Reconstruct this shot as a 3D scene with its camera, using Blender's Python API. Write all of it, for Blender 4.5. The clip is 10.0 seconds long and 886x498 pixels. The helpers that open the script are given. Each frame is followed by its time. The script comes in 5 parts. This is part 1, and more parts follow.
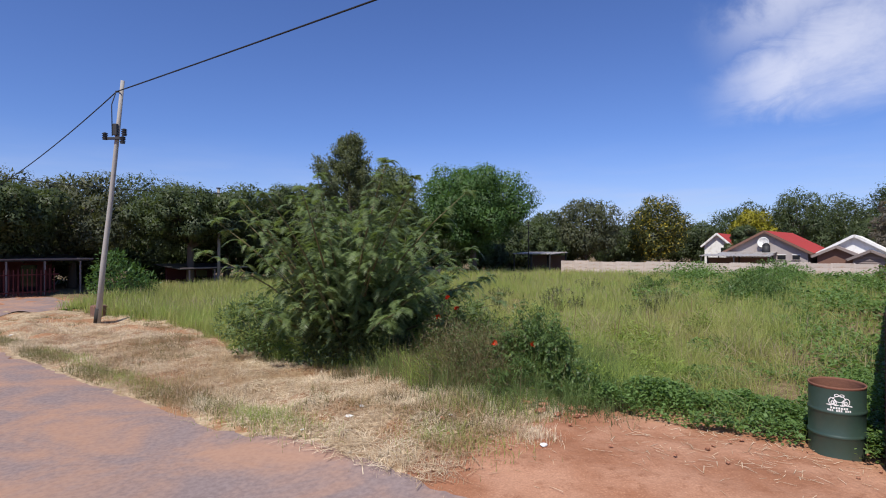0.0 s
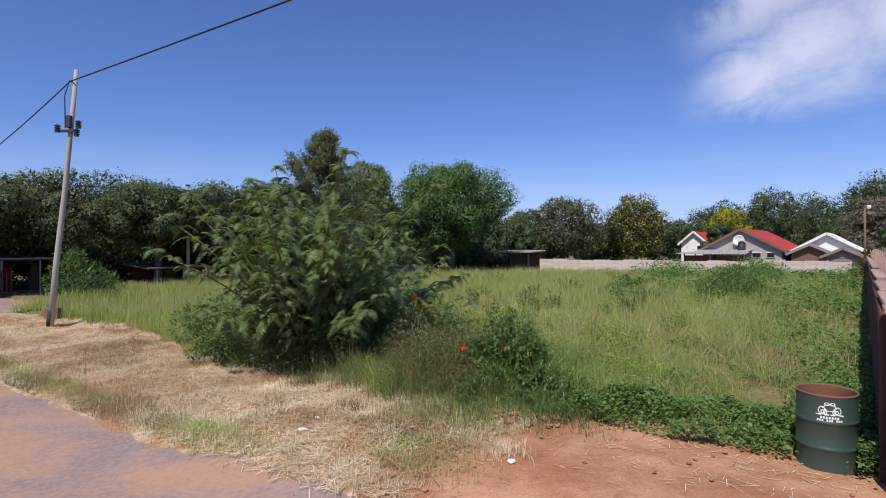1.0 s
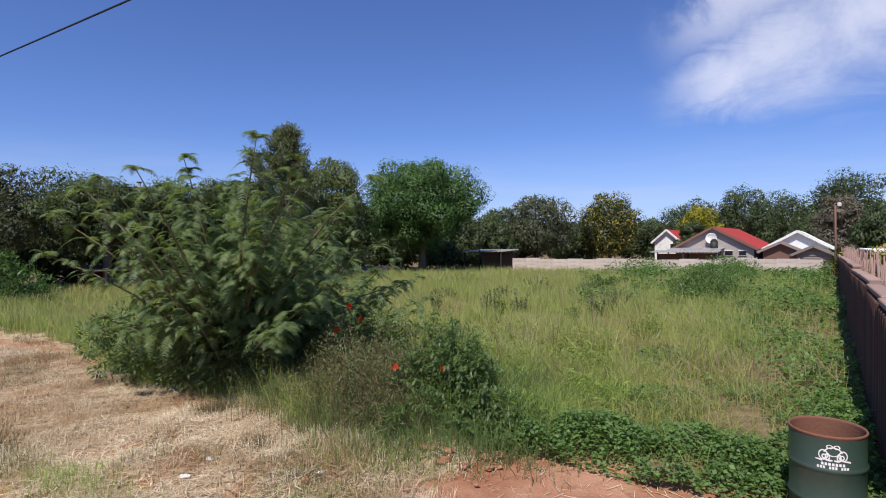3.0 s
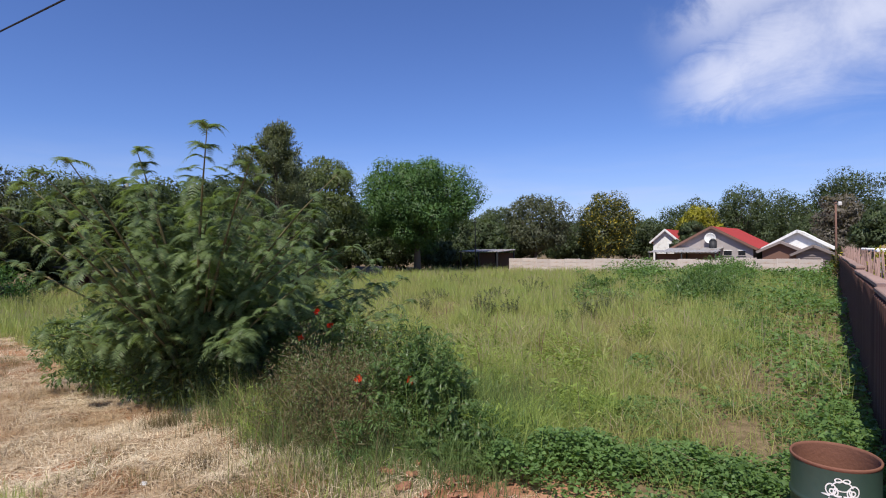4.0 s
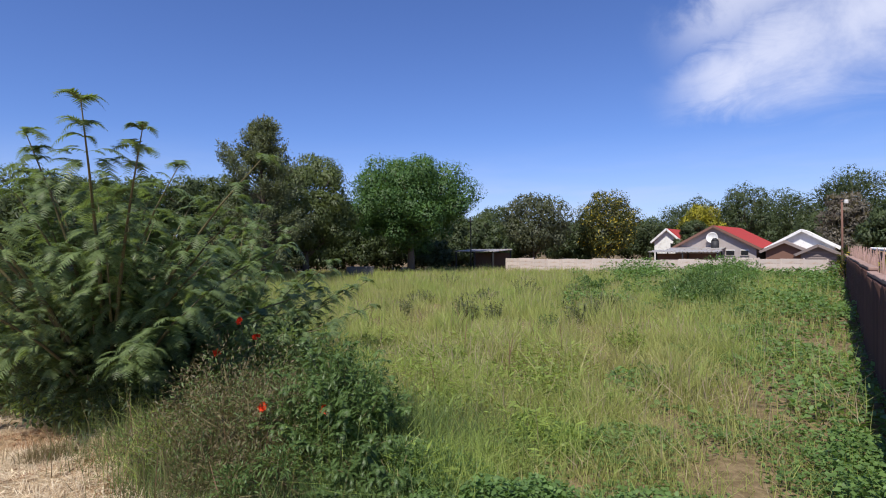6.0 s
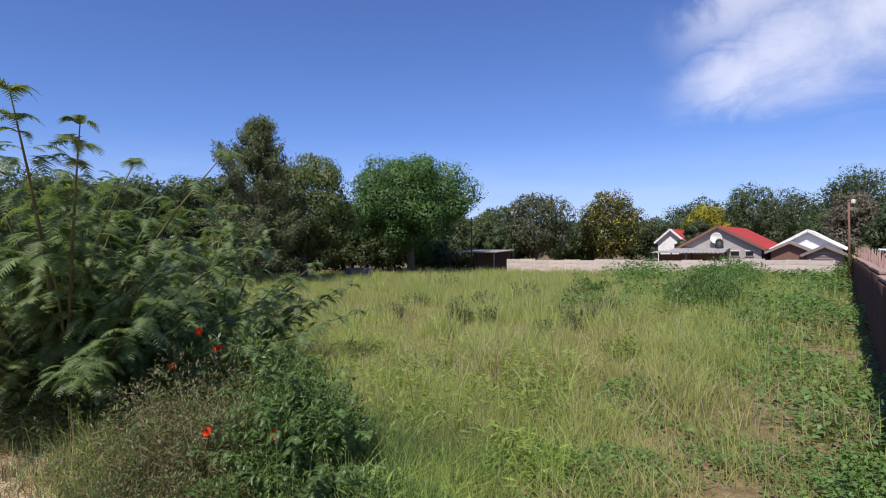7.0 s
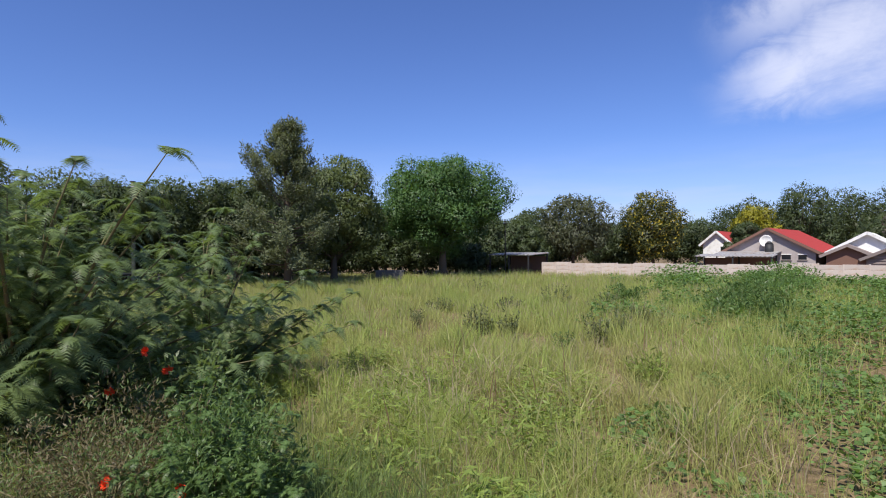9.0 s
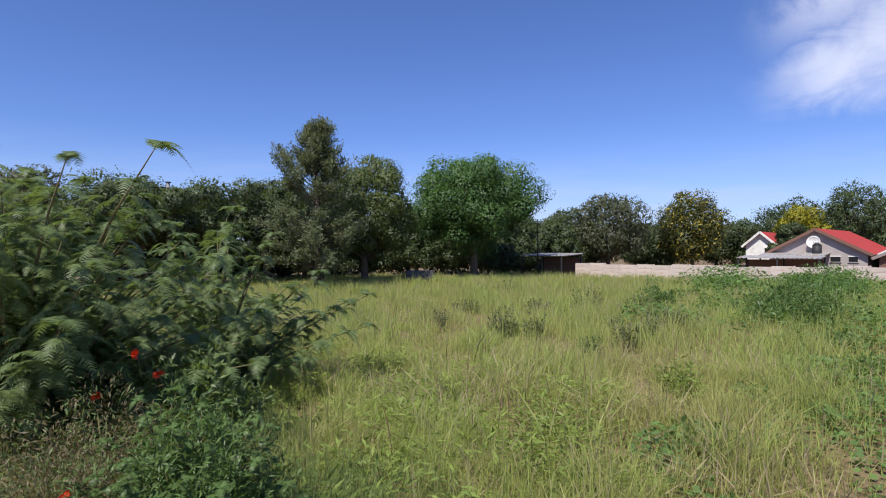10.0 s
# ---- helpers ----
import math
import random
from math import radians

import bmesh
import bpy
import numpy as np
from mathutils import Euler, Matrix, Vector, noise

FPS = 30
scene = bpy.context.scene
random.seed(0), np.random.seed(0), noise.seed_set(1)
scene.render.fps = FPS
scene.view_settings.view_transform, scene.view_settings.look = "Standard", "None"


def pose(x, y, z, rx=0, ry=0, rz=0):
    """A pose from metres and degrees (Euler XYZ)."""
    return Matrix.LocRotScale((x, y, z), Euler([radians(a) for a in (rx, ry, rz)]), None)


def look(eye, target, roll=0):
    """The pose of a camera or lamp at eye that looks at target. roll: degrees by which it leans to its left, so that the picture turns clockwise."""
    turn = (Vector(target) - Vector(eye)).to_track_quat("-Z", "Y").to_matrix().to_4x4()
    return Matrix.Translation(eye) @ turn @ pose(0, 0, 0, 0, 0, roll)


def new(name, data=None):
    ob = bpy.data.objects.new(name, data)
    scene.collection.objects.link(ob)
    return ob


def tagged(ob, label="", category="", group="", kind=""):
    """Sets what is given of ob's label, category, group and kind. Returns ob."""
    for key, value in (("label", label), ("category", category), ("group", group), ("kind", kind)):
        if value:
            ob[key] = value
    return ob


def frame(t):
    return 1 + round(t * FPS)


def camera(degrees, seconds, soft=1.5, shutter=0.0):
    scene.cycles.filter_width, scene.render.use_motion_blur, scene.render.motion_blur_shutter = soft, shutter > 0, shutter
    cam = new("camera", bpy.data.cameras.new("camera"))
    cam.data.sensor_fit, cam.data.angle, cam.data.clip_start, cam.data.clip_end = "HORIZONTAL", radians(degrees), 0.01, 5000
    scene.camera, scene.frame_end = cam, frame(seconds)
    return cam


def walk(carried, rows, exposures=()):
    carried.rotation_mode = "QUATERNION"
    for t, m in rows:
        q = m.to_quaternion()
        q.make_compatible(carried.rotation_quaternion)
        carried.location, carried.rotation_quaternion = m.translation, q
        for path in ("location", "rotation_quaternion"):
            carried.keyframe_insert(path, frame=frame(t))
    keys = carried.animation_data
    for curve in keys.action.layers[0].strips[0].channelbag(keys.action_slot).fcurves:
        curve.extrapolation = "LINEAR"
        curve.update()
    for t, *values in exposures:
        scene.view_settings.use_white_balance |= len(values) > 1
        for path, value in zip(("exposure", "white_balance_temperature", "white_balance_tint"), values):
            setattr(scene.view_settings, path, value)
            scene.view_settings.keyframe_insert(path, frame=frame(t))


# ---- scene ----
cam = camera(76.4, 10.0, 1.05)
METRES, EYE, TILT, LEAN, TURN = 7.3, 2.46, 0.0, 0.0, 0.0
ROWS = [
    (0.0, 0.0, 0.0, 0.0, 0.0, 0.0, -0.0),
    (0.5, 0.0166, 0.0449, -0.0009, -0.95, -0.07, 0.07),
    (1.0, 0.0358, 0.0921, -0.0025, -2.0, -0.14, 0.12),
    (1.5, 0.0577, 0.1404, -0.0009, -3.14, -0.18, 0.21),
    (2.0, 0.0825, 0.1878, -0.0011, -3.96, -0.18, 0.31),
    (2.5, 0.1079, 0.2381, 0.0005, -4.24, -0.23, 0.33),
    (4.0, 0.1998, 0.377, 0.0006, -4.33, -0.23, 0.43),
    (4.5, 0.2302, 0.4206, -0.0, -4.32, -0.24, 0.43),
    (5.0, 0.2629, 0.4663, -0.0011, -4.23, -0.26, 0.45),
    (5.5, 0.2936, 0.5117, -0.002, -4.13, -0.26, 0.46),
    (6.0, 0.3254, 0.5535, -0.003, -4.03, -0.24, 0.43),
    (7.5, 0.407, 0.6671, 0.0106, -3.11, -0.2, 0.45),
    (8.0, 0.4338, 0.7013, 0.0154, -2.27, -0.14, 0.44),
    (8.5, 0.4584, 0.7381, 0.0169, -1.06, -0.08, 0.42),
    (9.0, 0.485, 0.7755, 0.0165, 0.45, -0.05, 0.28),
    (9.5, 0.5098, 0.811, 0.016, 2.24, -0.04, 0.17),
    (10.0, 0.5318, 0.8407, 0.0152, 4.01, 0.0, 0.08),
]
walk(cam, [(t, pose(0, 0, EYE, TILT, LEAN, TURN) @ pose(METRES * x, METRES * y, METRES * z, 90 + pitch, roll, yaw)) for t, x, y, z, yaw, pitch, roll in ROWS],
     [(0.0, 0.0), (2.5, 0.02), (5.5, 0.10), (9.0, 0.18), (10.0, 0.18)])


# ---- world and sun ----
SUN = Vector((-0.44, -0.88, 1.45)).normalized()
sun = new("sun", bpy.data.lights.new("sun", "SUN"))
sun.data.energy, sun.data.angle, sun.data.color = 4.9, radians(0.6), (1.0, 0.95, 0.87)
sun.matrix_world = look(SUN * 50, (0, 0, 0))

world = bpy.data.worlds.new("sky")
scene.world = world
world.use_nodes = True


class Nodes:
    """Short ways to lay nodes into one tree."""

    def __init__(self, tree):
        self.tree = tree
        tree.nodes.clear()

    def put(self, value, socket):
        if isinstance(value, bpy.types.NodeSocket):
            self.tree.links.new(value, socket)
        else:
            socket.default_value = value

    def node(self, kind, **inputs):
        n = self.tree.nodes.new(kind)
        for key, value in inputs.items():
            self.put(value, n.inputs[key.replace("_", " ")])
        return n

    def math(self, op, a, b=0.0, clamp=False):
        n = self.tree.nodes.new("ShaderNodeMath")
        n.operation, n.use_clamp = op, clamp
        self.put(a, n.inputs[0])
        self.put(b, n.inputs[1])
        return n.outputs[0]

    def dot(self, a, v):
        n = self.tree.nodes.new("ShaderNodeVectorMath")
        n.operation = "DOT_PRODUCT"
        self.put(a, n.inputs[0])
        n.inputs[1].default_value = v
        return n.outputs["Value"]

    def step(self, x, lo, hi, to0=0.0, to1=1.0):
        n = self.tree.nodes.new("ShaderNodeMapRange")
        n.interpolation_type = "SMOOTHSTEP"
        self.put(x, n.inputs[0])
        for i, v in enumerate((lo, hi, to0, to1)):
            self.put(v, n.inputs[i + 1])
        return n.outputs[0]

    def mix(self, f, a, b, blend="MIX"):
        n = self.tree.nodes.new("ShaderNodeMix")
        n.data_type, n.blend_type = "RGBA", blend
        self.put(f, n.inputs[0])
        for v, s in ((a, n.inputs[6]), (b, n.inputs[7])):
            self.put((*v, 1) if isinstance(v, tuple) and len(v) == 3 else v, s)
        return n.outputs[2]

    def noise(self, vec, scale, detail=4.0, rough=0.55, dist=0.0):
        n = self.tree.nodes.new("ShaderNodeTexNoise")
        if vec is not None:
            self.put(vec, n.inputs["Vector"])
        n.inputs["Scale"].default_value, n.inputs["Detail"].default_value = scale, detail
        n.inputs["Roughness"].default_value, n.inputs["Distortion"].default_value = rough, dist
        return n.outputs["Fac"]

    def stretch(self, vec, s, loc=(0, 0, 0), rot=(0, 0, 0)):
        n = self.tree.nodes.new("ShaderNodeMapping")
        self.put(vec, n.inputs["Vector"])
        n.inputs["Scale"].default_value, n.inputs["Location"].default_value = s, loc
        n.inputs["Rotation"].default_value = rot
        return n.outputs[0]


def build_sky():
    n = Nodes(world.node_tree)
    sky = n.node("ShaderNodeTexSky")
    sky.sky_type, sky.sun_disc = "NISHITA", False
    sky.sun_elevation, sky.sun_rotation = math.asin(SUN.z), math.atan2(SUN.x, SUN.y)
    sky.altitude, sky.air_density, sky.dust_density, sky.ozone_density = 1000, 1.0, 0.6, 2.0
    way = n.node("ShaderNodeTexCoord").outputs["Generated"]
    p1, p2 = Vector((466, 996, 255)).normalized(), Vector((784, 996, 395)).normalized()
    along, across = (p2 - p1).normalized(), p1.cross(p2).normalized()
    u = n.math("SUBTRACT", n.dot(way, along), p1.dot(along))
    v = n.dot(way, across)
    fibre = n.noise(n.stretch(way, (3, 3, 9)), 2.2, 6, 0.62, 0.6)
    puff = n.noise(way, 9.0, 6, 0.6, 0.3)
    wob = n.math("ADD", v, n.math("MULTIPLY", n.math("SUBTRACT", fibre, 0.5), 0.14))
    width = n.step(u, -0.06, 0.30, 0.030, 0.098)
    core = n.step(n.math("DIVIDE", n.math("ABSOLUTE", wob), width), 0.0, 1.5, 1, 0)
    # second, thinner bank above the first
    w2 = n.math("ADD", n.math("ADD", v, 0.085), n.math("MULTIPLY", n.math("SUBTRACT", puff, 0.5), 0.16))
    high = n.math("MULTIPLY", n.step(n.math("ABSOLUTE", w2), 0.0, 0.062, 0.85, 0), n.step(u, 0.0, 0.14))
    both = n.math("MAXIMUM", n.math("MULTIPLY", core, n.step(u, -0.03, 0.12)), high)
    both = n.math("MULTIPLY", both, n.step(u, 0.75, 1.0, 1, 0))
    both = n.math("MULTIPLY", both, n.step(puff, 0.22, 0.6, 0.45, 1.0), True)
    low = n.step(n.dot(way, (0, 0, 1)), 0.0, 0.2, 1, 0)
    veil = n.math("MULTIPLY", low, n.step(n.noise(n.stretch(way, (2, 2, 14)), 2.5, 5), 0.4, 0.75, 0.33, 0.65))
    tint = n.mix(1.0, sky.outputs[0], SKY_TINT, "MULTIPLY")
    tint = n.mix(veil, tint, (5.3, 5.7, 7.4))
    out = n.mix(n.math("MULTIPLY", both, 0.72), tint, (7.5, 7.7, 9.0))
    bg = n.node("ShaderNodeBackground", Color=out, Strength=SKY_STRENGTH)
    n.node("ShaderNodeOutputWorld", Surface=bg.outputs[0])


SKY_TINT, SKY_STRENGTH = (0.63, 0.77, 1.20), 0.112
build_sky()


# ---- plan: A runs into the plot along its side fence, B along the road ----
AX, BX = Vector((0.616, 0.788, 0)), Vector((0.788, -0.616, 0))


def ab(a, b, z=0.0):
    return Vector((a * AX.x + b * BX.x, a * AX.y + b * BX.y, z))


def to_ab(x, y):
    return x * AX.x + y * AX.y, x * BX.x + y * BX.y


def sm(x, lo, hi):
    t = np.clip((np.asarray(x, float) - lo) / (hi - lo), 0, 1)
    return t * t * (3 - 2 * t)


def wave(x, y, s, seed):
    """Smooth value noise in -1..1 from a few sines."""
    r = np.random.default_rng(seed)
    out = 0
    for i in range(7):
        k = r.uniform(0, 2 * math.pi)
        f = s * r.uniform(0.6, 2.2)
        out = out + np.sin((np.cos(k) * x + np.sin(k) * y) * f + r.uniform(0, 6.3))
    return out / 3.2


def edge(b):
    """How far in the mown verge gives way to the field."""
    return 8.35 + 1.4 * (1 - sm(b, -20, -11))


def height(x, y):
    """The ground's height."""
    x, y = np.asarray(x, float), np.asarray(y, float)
    a, b = to_ab(x, y)
    z = -0.32 + 0.32 * sm(b, -13, -3.5) * sm(a, 3.2, 6.4) * (1 - 0.6 * sm(a, 28, 50))
    z = z + 0.05 * sm(a, 4.75, 5.1) * (1 - sm(b, -6, -3.5))
    near = sm(a, 4.9, 5.6) * (1 - sm(np.hypot(x, y), 60, 90))
    return z + near * ((0.035 + 0.035 * (1 - sm(b, -5, -3.5))) * wave(x, y, 1.7, 3) + 0.050 * (1 - sm(b, -5, -3.5)) * wave(x, y, 4.2, 6) + 0.015 * wave(x, y, 6.0, 4)) + 0.006 * wave(x, y, 3.0, 5)


# ---- meshes ----
def mesh_object(name, mesh, material, parent=None, label="", smooth=False):
    if material is not None:
        mesh.materials.append(material)
    if smooth:
        mesh.polygons.foreach_set("use_smooth", np.ones(len(mesh.polygons), bool))
    ob = new(name, mesh)
    if parent is not None:
        ob.parent = parent
    if label:
        ob["label"] = label
    return ob


def quads(name, v, material, parent=None, tip=None, label="", normals=None):
    """Loose faces, v: n x corners x 3, with an optional value per corner."""
    v = np.ascontiguousarray(v, np.float32)
    n, c = v.shape[:2]
    me = bpy.data.meshes.new(name)
    me.vertices.add(c * n)
    me.vertices.foreach_set("co", v.ravel())
    me.loops.add(c * n)
    me.loops.foreach_set("vertex_index", np.arange(c * n, dtype=np.int32))
    me.polygons.add(n)
    me.polygons.foreach_set("loop_start", np.arange(0, c * n, c, dtype=np.int32))
    me.update(calc_edges=True)
    if normals is not None:
        me.polygons.foreach_set("use_smooth", np.ones(n, bool))
        me.normals_split_custom_set_from_vertices(np.repeat(normals, c, axis=0).tolist())
    if tip is not None:
        at = me.attributes.new("tip", "FLOAT", "POINT")
        at.data.foreach_set("value", np.ascontiguousarray(tip, np.float32).ravel())
    return mesh_object(name, me, material, parent, label)


def part(name, bm, material, parent=None, label="", smooth=False):
    me = bpy.data.meshes.new(name)
    bm.to_mesh(me)
    bm.free()
    return mesh_object(name, me, material, parent, label, smooth)


def geo(name, verts, faces, material, parent=None, label="", smooth=False):
    me = bpy.data.meshes.new(name)
    me.from_pydata([tuple(p) for p in verts], [], faces)
    me.update()
    return mesh_object(name, me, material, parent, label, smooth)


def thing(name, m, label, category, group="", kind=""):
    ob = new(name)
    ob.matrix_world = m
    ob.empty_display_size = 0.2
    return tagged(ob, label, category, group, kind)


def box(sx, sy, sz, at=(0, 0, 0), bevel=0.0, bm=None, turn=None):
    """A box centred on at, optionally bevelled, added to bm."""
    own = bmesh.new()
    bmesh.ops.create_cube(own, size=1, matrix=Matrix.Diagonal((sx, sy, sz, 1)))
    if bevel:
        bmesh.ops.bevel(own, geom=list(own.edges), offset=bevel, segments=1, affect="EDGES")
    m = Matrix.Translation(at)
    if turn is not None:
        m = m @ turn
    bmesh.ops.transform(own, matrix=m, verts=own.verts)
    if bm is None:
        return own
    me = bpy.data.meshes.new("piece")
    own.to_mesh(me)
    own.free()
    bm.from_mesh(me)
    bpy.data.meshes.remove(me)
    return bm


def tube(points, radii, sides=8, verts=None, faces=None):
    """A tapered tube through points, closed at both ends."""
    verts = [] if verts is None else verts
    faces = [] if faces is None else faces
    pts = [Vector(p) for p in points]
    base = len(verts)
    for i, p in enumerate(pts):
        d = (pts[min(i + 1, len(pts) - 1)] - pts[max(i - 1, 0)]).normalized()
        s = d.orthogonal() if abs(d.z) > 0.9 else d.cross(Vector((0, 0, 1)))
        if abs(d.z) > 0.9:
            s = (Vector((1, 0, 0)) - d * d.x)
        s.normalize()
        t = d.cross(s)
        for k in range(sides):
            g = 2 * math.pi * k / sides
            verts.append(p + (s * math.cos(g) + t * math.sin(g)) * radii[i])
    for i in range(len(pts) - 1):
        for k in range(sides):
            a, b = base + i * sides + k, base + i * sides + (k + 1) % sides
            faces.append((a, b, b + sides, a + sides))
    faces.append(tuple(base + k for k in reversed(range(sides))))
    faces.append(tuple(base + (len(pts) - 1) * sides + k for k in range(sides)))
    return verts, faces


def unit(v):
    return v / np.maximum(np.linalg.norm(v, axis=-1, keepdims=True), 1e-9)


def leaf_quads(p, d, up, length, width, fold=0.15):
    """Pointed leaves: base p, axis d, side from d x up."""
    d = unit(d)
    s = unit(np.cross(d, up))
    nrm = np.cross(s, d)
    length, width = np.asarray(length).reshape(-1, 1), np.asarray(width).reshape(-1, 1)
    mid = p + d * length * 0.45 + nrm * width * fold
    tip = p + d * length - nrm * width * fold
    return np.stack([p, mid + s * width / 2, tip, mid - s * width / 2], 1)


def leaf_tris(p, d, up, length, width):
    """Far leaves: one pointed triangle each, base p, axis d."""
    d = unit(d)
    s = unit(np.cross(d, up))
    length, width = np.asarray(length).reshape(-1, 1), np.asarray(width).reshape(-1, 1)
    return np.stack([p - s * width / 2, p + s * width / 2, p + d * length], 1)


# ---- materials ----
def material(name):
    m = bpy.data.materials.new(name)
    m.use_nodes = True
    return m, Nodes(m.node_tree)


def finish(n, color, rough=0.8, bump=None, strength=0.3, distance=0.01, metal=0.0, spec=0.3):
    b = n.node("ShaderNodeBsdfPrincipled", Base_Color=color if not isinstance(color, tuple) else (*color, 1), Roughness=rough, Metallic=metal)
    b.inputs["Specular IOR Level"].default_value = spec
    if bump is not None:
        k = n.node("ShaderNodeBump", Height=bump, Strength=strength, Distance=distance)
        n.tree.links.new(k.outputs[0], b.inputs["Normal"])
    n.node("ShaderNodeOutputMaterial", Surface=b.outputs[0])


def leaf_material(name, dark, light, rare=None, translucent=0.3, rough=0.5, spots=0.06):
    """Foliage: each leaf takes its own shade, patches vary over a metre or two."""
    m, n = material(name)
    isle = n.node("ShaderNodeNewGeometry").outputs["Random Per Island"]
    pos = n.node("ShaderNodeNewGeometry").outputs["Position"]
    big = n.noise(pos, 0.7, 2)
    f = n.math("ADD", n.math("MULTIPLY", isle, 0.6), n.math("MULTIPLY", n.math("SUBTRACT", big, 0.35), 0.9), True)
    col = n.mix(f, dark, light)
    if rare:
        odd = n.math("FRACT", n.math("MULTIPLY", isle, 37.7))
        col = n.mix(n.math("GREATER_THAN", odd, 1 - spots), col, rare)
    b = n.node("ShaderNodeBsdfPrincipled", Base_Color=col, Roughness=rough)
    b.inputs["Specular IOR Level"].default_value = 0.35
    t = n.node("ShaderNodeBsdfTranslucent", Color=n.mix(1.0, col, (1.25, 1.25, 0.6), "MULTIPLY"))
    x = n.node("ShaderNodeMixShader", Fac=translucent)
    n.tree.links.new(b.outputs[0], x.inputs[1])
    n.tree.links.new(t.outputs[0], x.inputs[2])
    n.node("ShaderNodeOutputMaterial", Surface=x.outputs[0])
    return m


def grass_material(name, root, blade, head, yellow=(0.3, 0.27, 0.08), dry=0.0, translucent=0.3):
    """Grass: darker at the root, seed heads at the tip, drier patches over metres."""
    m, n = material(name)
    g = n.node("ShaderNodeNewGeometry")
    tip = n.node("ShaderNodeAttribute")
    tip.attribute_name = "tip"
    t = tip.outputs["Fac"]
    isle, pos = g.outputs["Random Per Island"], g.outputs["Position"]
    patch = n.noise(pos, 0.22, 4, 0.6)
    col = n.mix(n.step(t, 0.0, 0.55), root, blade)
    patch2 = n.noise(pos, 1.1, 3, 0.6)
    dryness = n.math("ADD", n.math("MULTIPLY", n.step(n.math("ADD", n.math("MULTIPLY", patch, 0.6), n.math("MULTIPLY", patch2, 0.4)), 0.42, 0.62), 0.75), n.math("MULTIPLY", isle, 0.25), True)
    col = n.mix(n.math("ADD", dryness, dry, True), col, yellow)
    col = n.mix(n.step(t, 1.2, 1.8), col, head)
    shade = n.math("ADD", 0.75, n.math("MULTIPLY", n.math("FRACT", n.math("MULTIPLY", isle, 17.3)), 0.5))
    b = n.node("ShaderNodeBsdfPrincipled", Base_Color=n.mix(1.0, col, n.node("ShaderNodeCombineColor", Red=shade, Green=shade, Blue=shade).outputs[0], "MULTIPLY"), Roughness=0.6)
    b.inputs["Specular IOR Level"].default_value = 0.25
    tr = n.node("ShaderNodeBsdfTranslucent", Color=col)
    x = n.node("ShaderNodeMixShader", Fac=translucent)
    n.tree.links.new(b.outputs[0], x.inputs[1])
    n.tree.links.new(tr.outputs[0], x.inputs[2])
    n.node("ShaderNodeOutputMaterial", Surface=x.outputs[0])
    return m


def plain(name, color, rough=0.7, vary=0.25, scale=6.0, bump=0.2, metal=0.0, dirt=None, dirt_scale=1.5, spec=0.3, streak=(1, 1, 1)):
    """Paint, plaster, wood or metal with grain at two scales and stains."""
    m, n = material(name)
    pos = n.stretch(n.node("ShaderNodeTexCoord").outputs["Object"], streak)
    fine, coarse = n.noise(pos, scale * 6, 5, 0.6), n.noise(pos, dirt_scale, 4, 0.6)
    dark = tuple(c * (1 - vary) for c in color)
    lite = tuple(min(c * (1 + vary * 0.6), 0.95) for c in color)
    rnd = n.node("ShaderNodeObjectInfo").outputs["Random"]
    f = n.math("ADD", n.math("MULTIPLY", fine, 0.55), n.math("MULTIPLY", rnd, 0.45))
    col = n.mix(f, dark, lite)
    if dirt:
        col = n.mix(n.step(coarse, 0.48, 0.72, 0, 0.8), col, dirt)
    finish(n, col, rough, fine, bump, 0.01, metal, spec)
    return m


def build_ground_material():
    """Red earth, straw litter and field soil by the zones painted on the sheet."""
    m, n = material("earth")
    pos = n.node("ShaderNodeNewGeometry").outputs["Position"]
    z = n.node("ShaderNodeAttribute")
    z.attribute_name = "zone"
    sep = n.node("ShaderNodeSeparateColor", Color=z.outputs["Color"])
    n1, n2, n3 = n.noise(pos, 0.9, 5, 0.6), n.noise(pos, 6, 5, 0.65), n.noise(pos, 40, 4, 0.6)
    red = n.mix(n.step(n1, 0.35, 0.65), (0.35, 0.155, 0.085), (0.49, 0.262, 0.165))
    red = n.mix(n.step(n2, 0.5, 0.72, 0, 0.7), red, (0.27, 0.115, 0.062))
    red = n.mix(n.step(n3, 0.55, 0.75, 0, 0.5), red, (0.55, 0.33, 0.2))
    straw = n.mix(n.step(n2, 0.3, 0.7), (0.30, 0.205, 0.12), (0.62, 0.49, 0.32))
    straw = n.mix(n.step(n1, 0.47, 0.60, 0, 0.85), straw, (0.36, 0.175, 0.085))
    soil = n.mix(n.step(n2, 0.35, 0.65), (0.14, 0.105, 0.055), (0.27, 0.20, 0.115))
    edge = n.math("MULTIPLY", n.math("SUBTRACT", n2, 0.5), 0.9)
    col = n.mix(n.step(n.math("ADD", sep.outputs[0], edge), 0.35, 0.65), soil, red)
    col = n.mix(n.step(n.math("ADD", sep.outputs[1], edge), 0.35, 0.65), col, straw)
    col = n.mix(n.step(n3, 0.3, 0.7, 0.25, 0), col, (0.12, 0.07, 0.04))
    finish(n, col, 0.95, n.math("ADD", n.math("MULTIPLY", n2, 0.7), n.math("MULTIPLY", n3, 0.3)), 0.8, 0.04, 0, 0.1)
    return m


